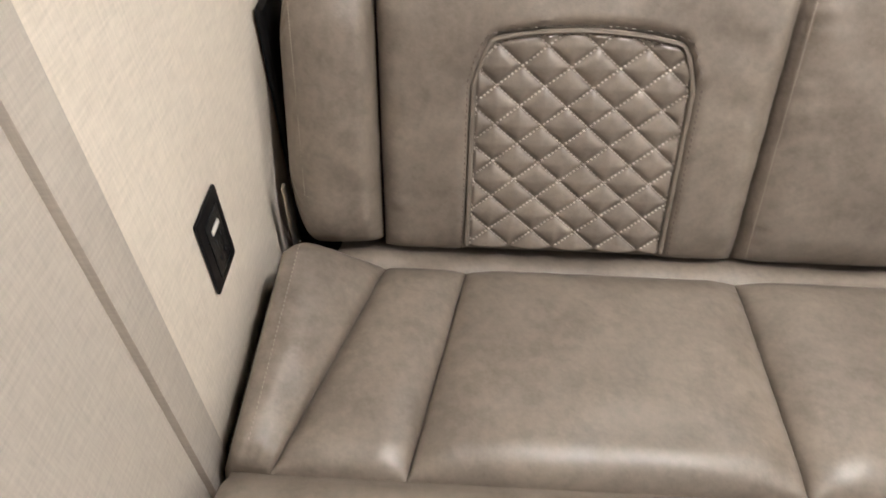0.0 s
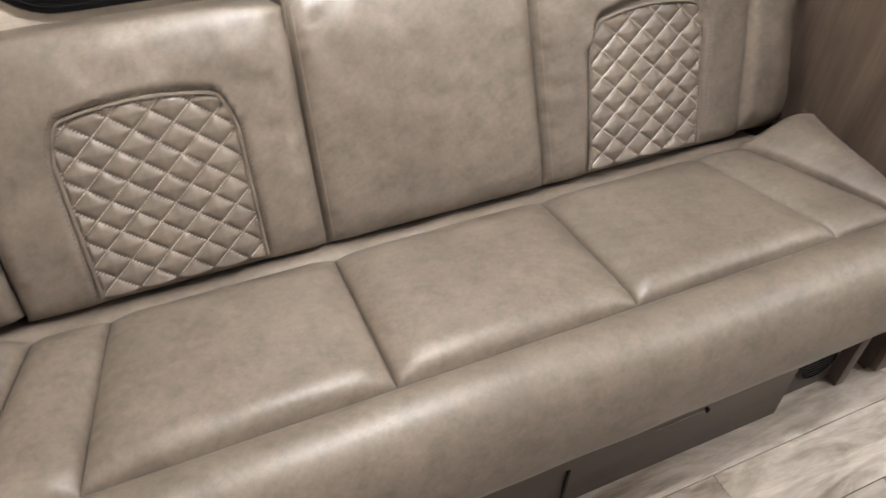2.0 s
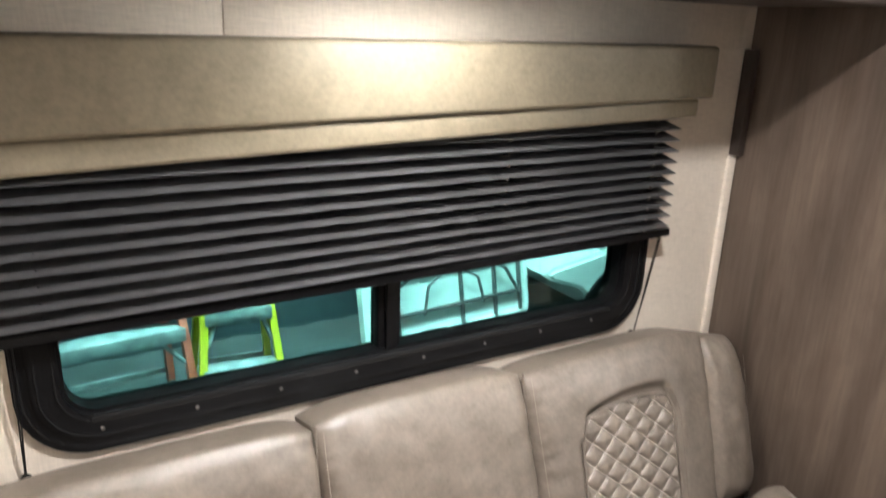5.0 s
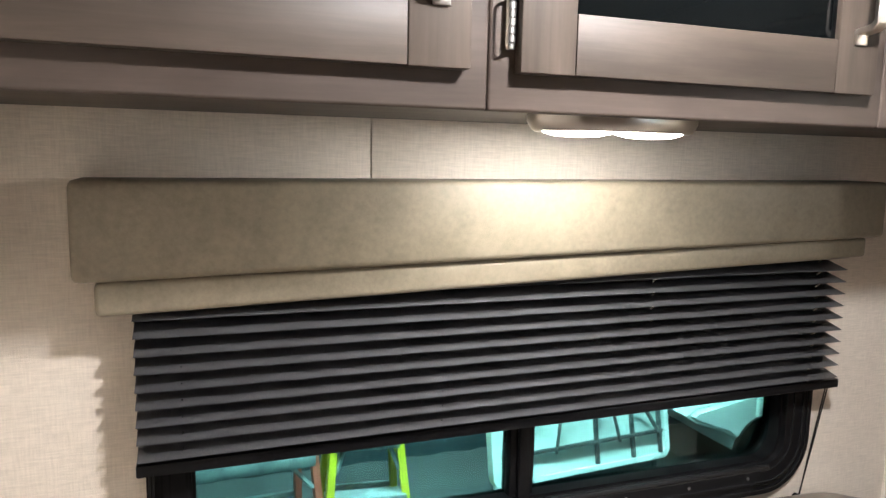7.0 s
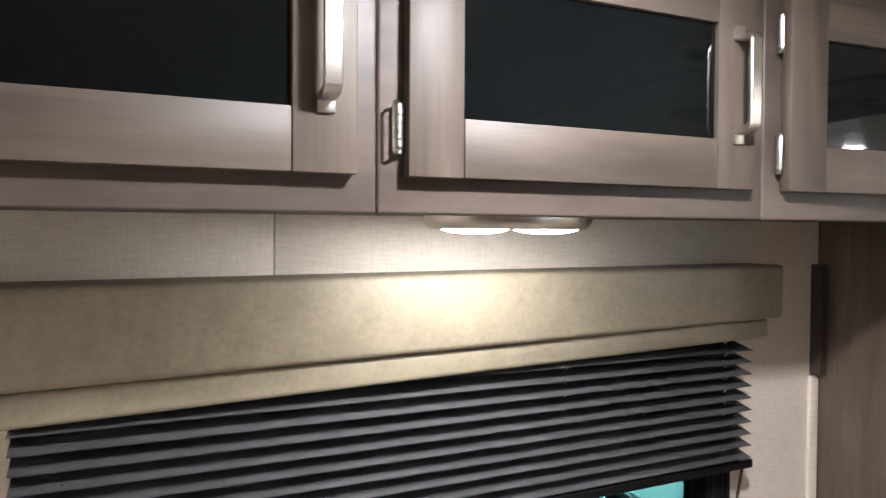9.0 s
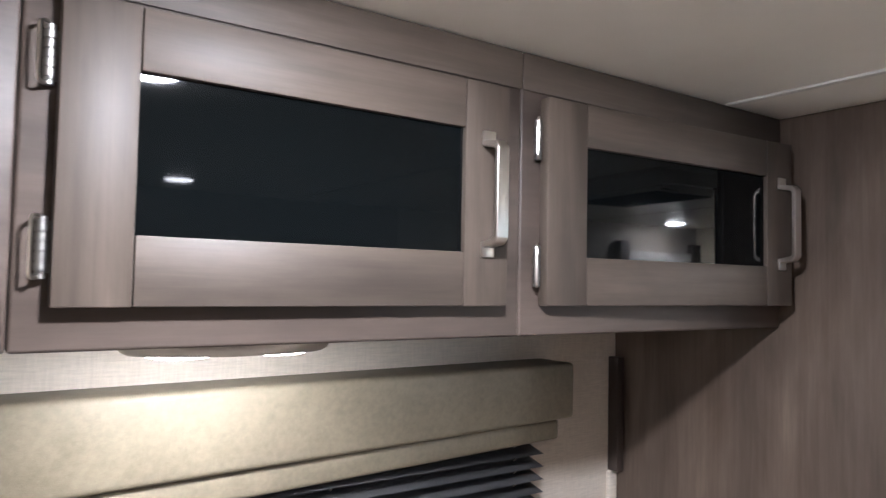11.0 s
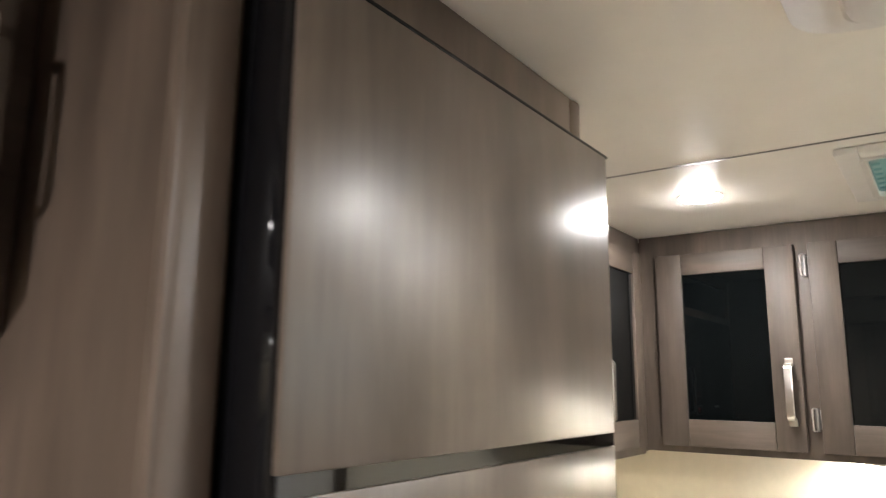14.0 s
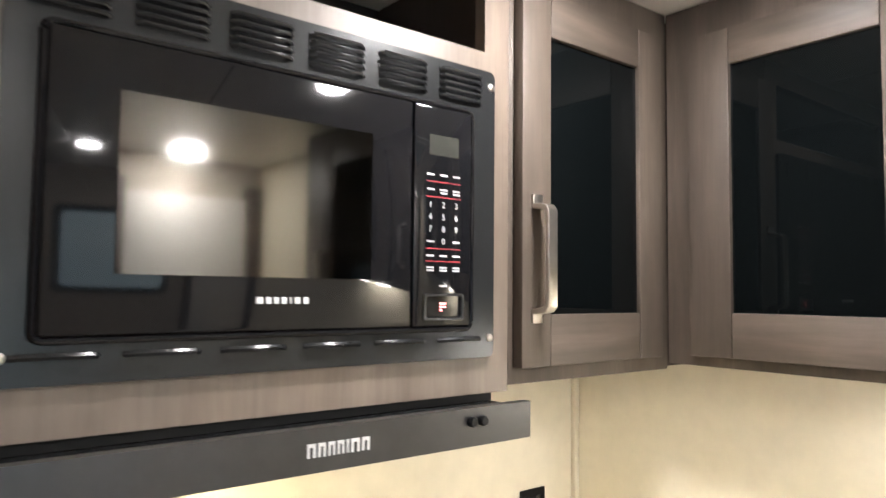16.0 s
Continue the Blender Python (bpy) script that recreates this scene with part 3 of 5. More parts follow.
SB = 0.462
BACKS = ((0.172, 0.700, 0.703, 0.166, QUILTS[0]), (0.703, 1.180, 1.154, 0.700, None), (1.182, 1.706, 1.702, 1.157, QUILTS[1]))
for k, (a, b, c, d, q) in enumerate(BACKS):
    mid = k == 1
    t = SB + (0.008 if mid else -0.002)
    part("back_cushion", cushion(on_back(a, 0), on_back(b, 0), on_back(c, t), on_back(d, t), 0.046 if mid else 0.042, 0.03, 0.095, 90, 80, carve_for(q) if q else None, 0.0035, OUT, 23 + k * 2.3, (0.042, 0.042, 0.06, 0.13), (0.018, 0.018, 0, 0)), M_LEATHER, sofa)
    if q:
        qa, qb = q
        bm = bmesh.new()
        rows = []
        NU, NV = 150, 160
        PW, PH = 0.0635, 0.0545

        def quilt_height(x, s):
            a1 = (x - qa) / PW + (s - Q0) / PH
            a2 = (x - qa) / PW - (s - Q0) / PH
            d1 = abs(a1 - round(a1))
            d2 = abs(a2 - round(a2))
            edge_in = (1 - math.exp(-d1 / 0.10)) * (1 - math.exp(-d2 / 0.10))
            return 0.0062 * edge_in + 0.0060 * min(d1, d2)
        for j in range(NV + 1):
            row = []
            for i in range(NU + 1):
                f = i / NU
                x = qa + (qb - qa) * f
                s = Q0 + (arch(f) - Q0) * j / NV
                edge = min(x - qa, qb - x, arch(f) - s)
                h = quilt_height(x, s) * min(1.0, edge / 0.008)
                row.append(bm.verts.new(on_back(x, s, 0.0235 + h) + SO))
            rows.append(row)
        for a_, b_ in zip(rows, rows[1:]):
            for i in range(NU):
                bm.faces.new((a_[i], a_[i + 1], b_[i + 1], b_[i]))
        panel = part("quilted_panel", bm, M_LEATHER, sofa, "diamond-quilted panel with pale stitching")
        bm = bmesh.new()
        for sgn in (1, -1):
            for line in range(-12, 14):
                steps = 170
                for i in range(steps):
                    if i % 2:
                        continue
                    ends = []
                    for t_ in (i / steps, (i + 0.95) / steps):
                        s = Q0 + (QTOP - Q0) * t_
                        x = qa + PW * (line - sgn * (s - Q0) / PH)
                        ends.append((x, s))
                    if all(qa + 0.006 < x < qb - 0.006 and Q0 + 0.002 < s < arch((x - qa) / (qb - qa)) - 0.006 for x, s in ends):
                        tube(bm, [on_back(x, s, 0.0262) + SO for x, s in ends], 0.0013, 3)
        part("stitching", bm, M_STITCH, panel)
        outline = [(qa, Q0 + (arch(0) - Q0) * i / 30) for i in range(30)] + [(qa + (qb - qa) * i / 60, arch(i / 60)) for i in range(61)] + [(qb, Q0 + (arch(1) - Q0) * (1 - i / 30)) for i in range(1, 31)]
        part("piping", tube(bmesh.new(), [on_back(x, s, 0.0300) + SO for x, s in outline], 0.0036, 6), M_LEATHER, panel)
        mx = (qa + qb) / 2
        for grow, mat_ in ((1.055, M_STITCH_DARK), (0.965, M_STITCH)):
            bm = bmesh.new()
            fine = []
            for (x0, s0), (x1, s1) in zip(outline, outline[1:]):
                m_ = max(1, int(math.hypot(x1 - x0, s1 - s0) / 0.0035))
                fine += [(x0 + (x1 - x0) * i / m_, s0 + (s1 - s0) * i / m_) for i in range(m_)]
            for p, n_ in zip(fine[::2], fine[1::2]):
                g = lambda c: on_back(mx + (c[0] - mx) * grow, Q0 + (c[1] - Q0) * (1 + (grow - 1) * 0.5), 0.0405 if grow > 1 else 0.027) + SO
                tube(bm, [g(p), g(n_)], 0.0007, 3)
            part("stitching", bm, mat_, panel)
for side in (0, 1):
    c4 = [on_back(0.030, 0.0), on_back(0.170, 0.012), on_back(0.164, 0.440), on_back(0.040, 0.415)]
    if side:
        c4 = [Vector(mirror(c4[i])) for i in (1, 0, 3, 2)]
        c4[1].x, c4[2].x = c4[1].x + 0.028, c4[2].x + 0.018
    soft = (0.085, 0.022, 0.06, 0.12) if not side else (0.022, 0.085, 0.06, 0.12)
    part("back_bolster", cushion(*c4, 0.060, 0.04, 0.09, 40, 70, None, 0.005, OUT, 41 + side * 5, soft, (0.02, 0.11, 0.0, 0.13) if side else (0.10, 0.02, 0.14, 0.0)), M_LEATHER, sofa)
    bm = bmesh.new()
    for i in range(0, 150, 2):
        e = []
        for q in (i, i + 1):
            t = q / 150
            x, s = (0.062, 0.37 - 0.27 * t / 0.78) if t < 0.78 else (0.062 + 0.09 * ((t - 0.78) / 0.22), 0.10 - 0.05 * ((t - 0.78) / 0.22))
            p = on_back(x - (0.022 if side else 0.0), s, 0.0415)
            e.append((Vector(mirror(p)) if side else p) + SO)
        tube(bm, e, 0.0007, 4)
    part("stitching", bm, M_STITCH_DULL, sofa)
for x0, x1 in ((0.7015, 0.7015), (1.181, 1.1555)):
    part("seam_piping", tube(bmesh.new(), [on_back(x0 + (x1 - x0) * i / 20, 0.008 + 0.448 * i / 20, -0.004 + 0.022 * (i / 20) ** 4) + SO for i in range(21)], 0.0030, 6), M_LEATHER, sofa)
for x0, x1 in ((0.7015, 0.7015), (1.181, 1.1555)):
    bm = bmesh.new()
    for i in range(0, 120):
        f, g = i / 120, (i + 0.5) / 120
        e = [on_back(x0 + (x1 - x0) * q + 0.0095, 0.02 + 0.425 * q, 0.0315) + SO for q in (f, g)]
        tube(bm, e, 0.0009, 4)
    part("stitching", bm, M_STITCH_DULL, sofa)
# black boxes stand for the shade in the gaps at both sofa ends
for x0, x1 in ((0.003, 0.032), (1.824, 1.868)):
    part("side_frame", boxed(x0, x1, -0.62, -0.24, 0.30 - FLOOR, 0.43 - FLOOR, 0.004), M_BLACK, sofa)
    part("side_frame", boxed(x0, x1 - 0.012, -0.150, -0.03, 0.36 - FLOOR, (0.80 if x0 < 1 else 0.66) - FLOOR, 0.01), M_BLACK, sofa)
part("back_board", boxed(0.06, 1.79, -0.135, -0.03, 0.45 - FLOOR, 0.80 - FLOOR, 0.01), M_BLACK, sofa)
part("seat_board", boxed(0.05, 1.80, -0.66, -0.10, 0.36 - FLOOR, 0.435 - FLOOR, 0.006), M_BLACK, sofa)
for x in (0.030, 1.814):
    part("hinge_bracket", boxed(x, x + 0.004, -0.262, -0.250, 0.40 - FLOOR, (0.585 if x < 1 else 0.48) - FLOOR, 0.001), M_CHROME, sofa)
# base box under the sofa
base = thing("storage_box", "dark brown wooden storage box below the sofa", "storage box", (0, 0, FLOOR))
part("front_board", boxed(0.02, 1.610, -0.702, -0.684, 0.0, 0.36, 0.002), M_BASE, base)
part("side_board", boxed(1.59, 1.609, -0.684, -0.05, 0.0, 0.36, 0.002), M_BASE, base)
part("vent_board", boxed(1.611, 1.800, -0.672, -0.655, 0.0, 0.36, 0.002), M_DARKWOOD, base)
part("post", boxed(1.801, 1.832, -0.700, -0.600, 0.0, 0.36, 0.002), M_BASE, base)
part("top_rail", boxed(1.611, 1.800, -0.700, -0.684, 0.22, 0.36, 0.002), M_BASE, base)
part("drawer_pull", boxed(1.225, 1.352, -0.7055, -0.7025, 0.159, 0.1615, 0.0005), M_HINGE, base)
part("drawer_pull", boxed(1.3525, 1.3585, -0.711, -0.7025, 0.156, 0.168, 0.001), M_BLACK, base)
part("drawer_pull", boxed(1.02, 1.028, -0.706, -0.7025, 0.02, 0.14, 0.001), M_BLACK, base)
vent = thing("floor_vent", "round black slatted heating outlet in the sofa base", "vent", (1.715, -0.672, FLOOR + 0.115))
part("ring", lathe([(0.062, 0.0), (0.062, 0.008), (0.052, 0.012), (0.050, 0.0)], 28), M_BLACK, vent).matrix_basis = pose(0, 0, 0, 90)
for k in range(9):
    z = -0.044 + 0.011 * k
    w = math.sqrt(0.051 ** 2 - z * z)
    part("slat", boxed(-w, w, -0.010, -0.004, z - 0.002, z + 0.002), M_BLACK, vent)


# ---- cabinets ----
def handle(parent, x, y, z0, z1):
    """A square bar pull with two feet; its door's front lies at y."""
    o = [(0.0, z0 + 0.004), (-0.026, z0 + 0.008), (-0.033, z0 + 0.016), (-0.033, z1 - 0.016), (-0.026, z1 - 0.008), (0.0, z1 - 0.004)]
    i = [(0.0, z0 + 0.012), (-0.022, z0 + 0.016), (-0.026, z0 + 0.020), (-0.026, z1 - 0.020), (-0.022, z1 - 0.016), (0.0, z1 - 0.012)]
    bm = bmesh.new()
    w = 0.0095
    rows = [[bm.verts.new((x + sx * w, y + dy, z)) for dy, z in l] for sx, l in ((-1, o), (1, o), (1, i), (-1, i))]
    for a, b in ((0, 1), (1, 2), (2, 3), (3, 0)):
        for k in range(len(o) - 1):
            bm.faces.new((rows[a][k], rows[a][k + 1], rows[b][k + 1], rows[b][k]))
    bmesh.ops.recalc_face_normals(bm, faces=bm.faces)
    bmesh.ops.bevel(bm, geom=bm.edges[:], offset=0.0012, segments=1, affect="EDGES")
    h = part("handle", bm, M_CHROME, parent, "brushed nickel strap handle")
    for z in (z0 + 0.002, z1 - 0.002):
        part("foot_plate", boxed(x - 0.010, x + 0.010, y - 0.0045, y, z - 0.010, z + 0.010, 0.0015), M_CHROME, h)
    return h


def hinge(parent, x, y, z, side):
    """A butt hinge on the face frame beside a door's edge at x; side -1: the frame lies to the left."""
    h = part("hinge", tube(bmesh.new(), [(x, y - 0.006, z - 0.024), (x, y - 0.006, z + 0.024)], 0.0044, 8), M_HINGE, parent, "nickel hinge")
    a, b = min(x, x + side * 0.015), max(x, x + side * 0.015)
    leaf = part("leaf", ring_prism(round_rect(a - x, b - x, -0.030, 0.030, 0.0072, 5), round_rect(a - x + 0.0024, b - x - 0.0024, -0.0275, 0.0275, 0.0052, 5), -0.0015, 0.0015), M_CHROME, h)
    leaf.matrix_basis = pose(x, y - 0.007, z, 0, 0, -side * 48)
    part("plate", boxed(min(x, x - side * 0.010), max(x, x - side * 0.010), y - 0.0035, y - 0.0002, z - 0.024, z + 0.024, 0.0008), M_HINGE, h)
    for k in (-0.018, -0.009, 0.0, 0.009, 0.018):
        part("knuckle", tube(bmesh.new(), [(x, y - 0.006, z + k - 0.0036), (x, y - 0.006, z + k + 0.0036)], 0.0058, 10), M_HINGE, h)
    for k in (-0.026, 0.026):
        part("finial", lathe([(0.0052, -0.003), (0.0052, 0.001), (0.002, 0.003)], 10, (x, y - 0.006, z + k)), M_HINGE, h)
    return h


def glass_door(parent, x0, x1, z0, z1, gx0, gx1, gz0, gz1, y, hx, hz0, hz1, hinge_x, hinge_zs, side, vmat=M_DOOR_V, hmat=M_DOOR_H):
    """A framed door with a dark pane; y is its front, 20 mm before the face frame."""
    d = part("door", boxed(x0 + 0.004, x1 - 0.004, y + 0.014, y + 0.0195, z0 + 0.004, z1 - 0.004), M_CAVITY, parent, "grey-brown framed door with a dark glass pane")
    part("stile", boxed(x0, gx0, y, y + 0.019, z0, z1, 0.0022), vmat, d)
    part("stile", boxed(gx1, x1, y, y + 0.019, z0, z1, 0.0022), vmat, d)
    part("rail", boxed(gx0 + 0.0006, gx1 - 0.0006, y + 0.0004, y + 0.019, z0 + 0.0005, gz0, 0.0018), hmat, d)
    part("rail", boxed(gx0 + 0.0006, gx1 - 0.0006, y + 0.0004, y + 0.019, gz1, z1 - 0.0005, 0.0018), hmat, d)
    part("pane", boxed(gx0 - 0.002, gx1 + 0.002, y + 0.008, y + 0.013, gz0 - 0.002, gz1 + 0.002), M_DOOR_GLASS, d, "dark reflective glass pane")
    handle(d, hx, y, hz0, hz1)
    for z in hinge_zs:
        hinge(d, hinge_x, y + 0.019, z, side)
    return d


CAB_Y, CAB_Z0 = -0.404, 1.655
UNITS = (
    (0.002, 0.648, (0.020, 0.620, 0.092, 0.549), 0.584, 0.012),
    (0.6485, 1.2445, (0.679, 1.208, 0.748, 1.137), 1.172, 0.671),
    (1.245, 1.888, (1.279, 1.850, 1.353, 1.778), 1.816, 1.271),
)
for x0, x1, (a, b, ga, gb), hx, gx in UNITS:
    cab = thing("overhead_cabinet", "grey-brown overhead cabinet with a dark glass door", "cabinet", (0, 0, 0), group="overhead cabinets")
    part("body", boxed(x0, x1, CAB_Y + 0.02, -0.005, CAB_Z0 + 0.003, CEIL - 0.001), M_FACE, cab)
    part("face_frame", boxed(x0, x1, CAB_Y, CAB_Y + 0.0195, CAB_Z0 - 0.004, CEIL - 0.001, 0.004, 3), M_FACE, cab)
    part("top_rail", boxed(x0 + 0.001, x1 - 0.001, CAB_Y - 0.003, CAB_Y - 0.0005, 1.992, CEIL - 0.0015, 0.001), M_DOOR_H, cab)
    d = glass_door(cab, a, b, 1.693, 1.984, ga, gb, 1.762, 1.921, CAB_Y - 0.020, hx, 1.764, 1.912, gx, (1.748, 1.925), -1)
    if x0 > 1.2:
        d["label"] = "grey-brown framed door with a dark glass pane, slightly ajar"
        d.matrix_basis = Matrix.Translation((a, CAB_Y - 0.001, 0)) @ pose(0, 0, 0, 0, 0, -2.7) @ Matrix.Translation((-a, -CAB_Y + 0.001, 0))

# twin lamp below the cabinets
lamp = thing("under_cabinet_lamp", "oval nickel twin lamp, lit, below the overhead cabinets", "lamp", (0.885, -0.295, CAB_Z0))
part("housing", lathe([(0.130, 0.003), (0.130, -0.006), (0.124, -0.016), (0.117, -0.020), (0.112, -0.018), (0.02, -0.018)], 44, sy=0.52), M_CHROME, lamp)
for s in (-1, 1):
    part("lens", lathe([(0.052, -0.0165), (0.047, -0.0210), (0.033, -0.0245), (0.010, -0.0260)], 26, (s * 0.057, 0, 0), sy=0.80), M_GLOW_SPOT, lamp, "lit frosted lens")

# ---- fridge and its housing ----
FX0, FX1, FY = 1.890, 2.586, -0.634
hous = thing("fridge_housing", "tall brown wooden housing round the fridge", "cabinet", (0, 0, FLOOR))
part("side_panel", boxed(FX0, FX0 + 0.018, FY + 0.001, -0.001, 0, CEIL - FLOOR - 0.001), M_PANEL, hous)
part("side_panel", boxed(FX1 - 0.018, FX1, FY + 0.001, -0.001, 0, CEIL - FLOOR - 0.001), M_PANEL, hous)
part("corner_post", boxed(FX0 - 0.001, FX0 + 0.052, FY, FY + 0.022, 0.45, CEIL - FLOOR - 0.002, 0.008, 4), M_PANEL, hous)
part("stile", boxed(FX1 - 0.035, FX1 + 0.001, FY, FY + 0.022, 0.45, CEIL - FLOOR - 0.002, 0.004), M_PANEL, hous)
part("top_rail", boxed(FX0 + 0.0525, FX1 - 0.0355, FY, FY + 0.021, 1.955 - FLOOR, CEIL - FLOOR - 0.002, 0.003), M_PANEL, hous)
part("lower_body", boxed(FX0 + 0.019, FX1 - 0.019, -0.640, -0.02, 0.0, 0.50), M_DARKWOOD, hous)
solid("wall_corner_trim", boxed(1.866, 1.8885, -0.030, -0.0005, 1.30, 1.56, 0.003), M_DARKWOOD, "dark wooden corner strip by the window wall", "trim", "structure")
solid("wall_edge_trim", boxed(1.862, 1.8885, -0.010, -0.0005, 0.0, 1.298, 0.002), M_WALL, "cream corner strip by the window wall", "trim", "structure")
fridge = thing("fridge", "tall fridge freezer with dark wood-look doors and black edges", "fridge", (0, 0, FLOOR))
Z = -FLOOR
part("body", boxed(FX0 + 0.056, FX1 - 0.038, -0.632, -0.05, 0.58 + Z, 1.945 + Z, 0.004), M_BLACK, fridge)
DX0, DX1, DY = 1.945, 2.556, -0.690
for nm, z0, z1, cut in (("freezer_door", 1.452, 1.940, 1), ("fridge_door", 0.625, 1.442, 0)):
    d = part(nm, boxed(DX0, DX1, DY + 0.006, -0.634, z0 + Z, z1 + Z, 0.005), M_BLACK_GLOSS, fridge, "black-edged door with a dark wood-look panel")
    if cut:
        part("panel", boxed(DX0 + 0.004, DX1 - 0.009, DY, DY + 0.007, 1.548 + Z, z1 + Z - 0.004, 0.0015), M_FRIDGE, d)
        part("panel", boxed(DX0 + 0.004, DX1 - 0.009, DY, DY + 0.007, z0 + Z + 0.004, 1.531 + Z, 0.0015), M_FRIDGE, d)
        part("trim_strip", boxed(DX0 + 0.006, DX1 - 0.006, DY + 0.003, DY + 0.0065, 1.5313 + Z, 1.5477 + Z), M_MIRROR, d, "dark mirror trim strip")
    else:
        part("panel", boxed(DX0 + 0.010, DX1 - 0.010, DY, DY + 0.007, z0 + Z + 0.03, z1 + Z - 0.004, 0.0015), M_FRIDGE, d)
    part("top_cap", boxed(DX0 - 0.001, DX1 + 0.001, DY + 0.001, -0.633, z1 + Z - 0.003, z1 + Z + 0.001, 0.001), M_BLACK, d)
    for z in (z0 + 0.05, z1 - 0.05):
        part("side_clip", boxed(DX1 + 0.0002, DX1 + 0.004, -0.664, -0.648, z - 0.012 + Z, z + 0.012 + Z, 0.001), M_CHROME, d)
part("hinge_cap", boxed(DX0 + 0.004, DX0 + 0.05, -0.670, -0.600, 1.942 + Z, 1.952 + Z, 0.002), M_BLACK, fridge)
grille = part("grille", boxed(DX0 - 0.006, DX1 + 0.006, -0.682, -0.63, 0.50 + Z, 0.612 + Z, 0.004), M_BLACK, fridge)
for k in range(9):
    part("grille_slat", boxed(DX0 + 0.02, DX1 - 0.02, -0.686, -0.6815, 0.512 + Z + 0.010 * k, 0.517 + Z + 0.010 * k), M_BLACK_METAL, grille)
low = thing("base_cabinet", "dark brown base cabinet with panelled door and drawer", "cabinet", (0, 0, FLOOR))
part("carcass", boxed(1.912, 2.584, -0.690, -0.642, 0.0, 0.498, 0.002), M_DARKWOOD, low)
BD = wood("base_door", (0.086, 0.067, 0.055), False, 0.4, 0.5, 1.0)
drw = part("drawer", boxed(1.915, 2.584, -0.712, -0.6905, 0.012, 0.190, 0.003), BD, low)
door = part("door", boxed(1.955, 2.50, -0.7065, -0.6905, 0.205, 0.470, 0.002), BD, low)
part("frame", boxed(1.925, 2.555, -0.713, -0.691, 0.435, 0.480, 0.003), BD, door)
part("frame", boxed(1.925, 2.555, -0.713, -0.691, 0.200, 0.245, 0.003), BD, door)
part("frame", boxed(1.925, 1.968, -0.7128, -0.691, 0.2455, 0.4345, 0.003), BD, door)
part("frame", boxed(2.20, 2.26, -0.7128, -0.691, 0.2455, 0.4345, 0.003), BD, door)
for x0, x1, z in ((2.17, 2.32, 0.105), ):
    hb = part("handle", boxed(x0, x1, -0.748, -0.738, z - 0.006, z + 0.006, 0.002), M_CHROME, drw, "brushed nickel bar handle")
    for x in (x0 + 0.007, x1 - 0.007):
        part("foot", boxed(x - 0.006, x + 0.006, -0.740, -0.7115, z - 0.006, z + 0.006, 0.0015), M_CHROME, hb)
hb = part("handle", boxed(2.222, 2.238, -0.748, -0.738, 0.28, 0.42, 0.002), M_CHROME, door, "brushed nickel bar handle")
for z in (0.288, 0.412):
    part("foot", boxed(2.223, 2.237, -0.740, -0.7125, z - 0.006, z + 0.006, 0.0015), M_CHROME, hb)

# ---- kitchen wall units ----
KY = -0.336
mwc = thing("microwave_cabinet", "pale wooden wall cabinet with an open cubby over the microwave", "cabinet")
MX0, MX1 = 2.587, 3.268
bm = bmesh.new()
box(bm, MX0, 2.655, KY, KY + 0.02, 1.413, CEIL - 0.001)
box(bm, 3.222, MX1, KY, KY + 0.02, 1.413, CEIL - 0.001)
box(bm, 2.655, 3.222, KY, KY + 0.02, 1.999, CEIL - 0.001)
box(bm, 2.655, 3.222, KY, KY + 0.02, 1.846, 1.881)
box(bm, 2.655, 3.222, KY, KY + 0.02, 1.413, 1.475)
part("face_frame", bm, M_LIGHTWOOD, mwc)
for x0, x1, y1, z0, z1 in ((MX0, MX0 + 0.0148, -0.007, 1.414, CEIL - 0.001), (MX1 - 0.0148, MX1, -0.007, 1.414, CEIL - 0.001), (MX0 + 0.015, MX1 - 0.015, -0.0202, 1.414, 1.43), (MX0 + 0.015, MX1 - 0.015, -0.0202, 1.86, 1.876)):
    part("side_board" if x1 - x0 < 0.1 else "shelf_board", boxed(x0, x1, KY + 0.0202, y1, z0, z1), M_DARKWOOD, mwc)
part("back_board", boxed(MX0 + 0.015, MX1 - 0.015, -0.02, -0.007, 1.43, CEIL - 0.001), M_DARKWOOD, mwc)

mw = thing("microwave", "black built-in microwave oven with a glossy door and keypad", "microwave", (0, 0, 0))
TX0, TX1, TZ0, TZ1, TY = 2.652, 3.233, 1.462, 1.851, KY - 0.009
part("trim_frame", ring_prism(round_rect(TX0, TX1, TZ0, TZ1, 0.010, 6), round_rect(2.680, 3.191, 1.500, 1.789, 0.006, 6), TY, TY + 0.0085), M_BLACK_METAL, mw)
part("case", boxed(2.68, 3.21, KY - 0.006, -0.05, 1.49, 1.80), M_CAVITY, mw)
bezel = round_rect(2.683, 3.190, 1.501, 1.788, 0.010, 5)
part("bezel", tube(bmesh.new(), [(x, TY - 0.002, z) for x, z in bezel], 0.0034, 8, True), M_BLACK_GLOSS, mw, "raised glossy black bezel")
mdoor = part("door", boxed(2.686, 3.090, TY - 0.006, TY + 0.006, 1.505, 1.785, 0.004), M_BLACK_GLOSS, mw, "glossy black glass door")
part("window_mesh", boxed(2.748, 3.030, TY - 0.0068, TY - 0.0061, 1.562, 1.735), material("door_window", (0.075, 0.073, 0.068), 0.06, 1.0), mdoor)
bm = bmesh.new()
for x, w in ((2.888, 0.008), (2.899, 0.006), (2.908, 0.006), (2.917, 0.006), (2.9265, 0.002), (2.932, 0.007), (2.943, 0.006)):
    box(bm, x, x + w, TY - 0.0072, TY - 0.0061, 1.534, 1.541)
part("badge", bm, M_PRINT, mdoor)
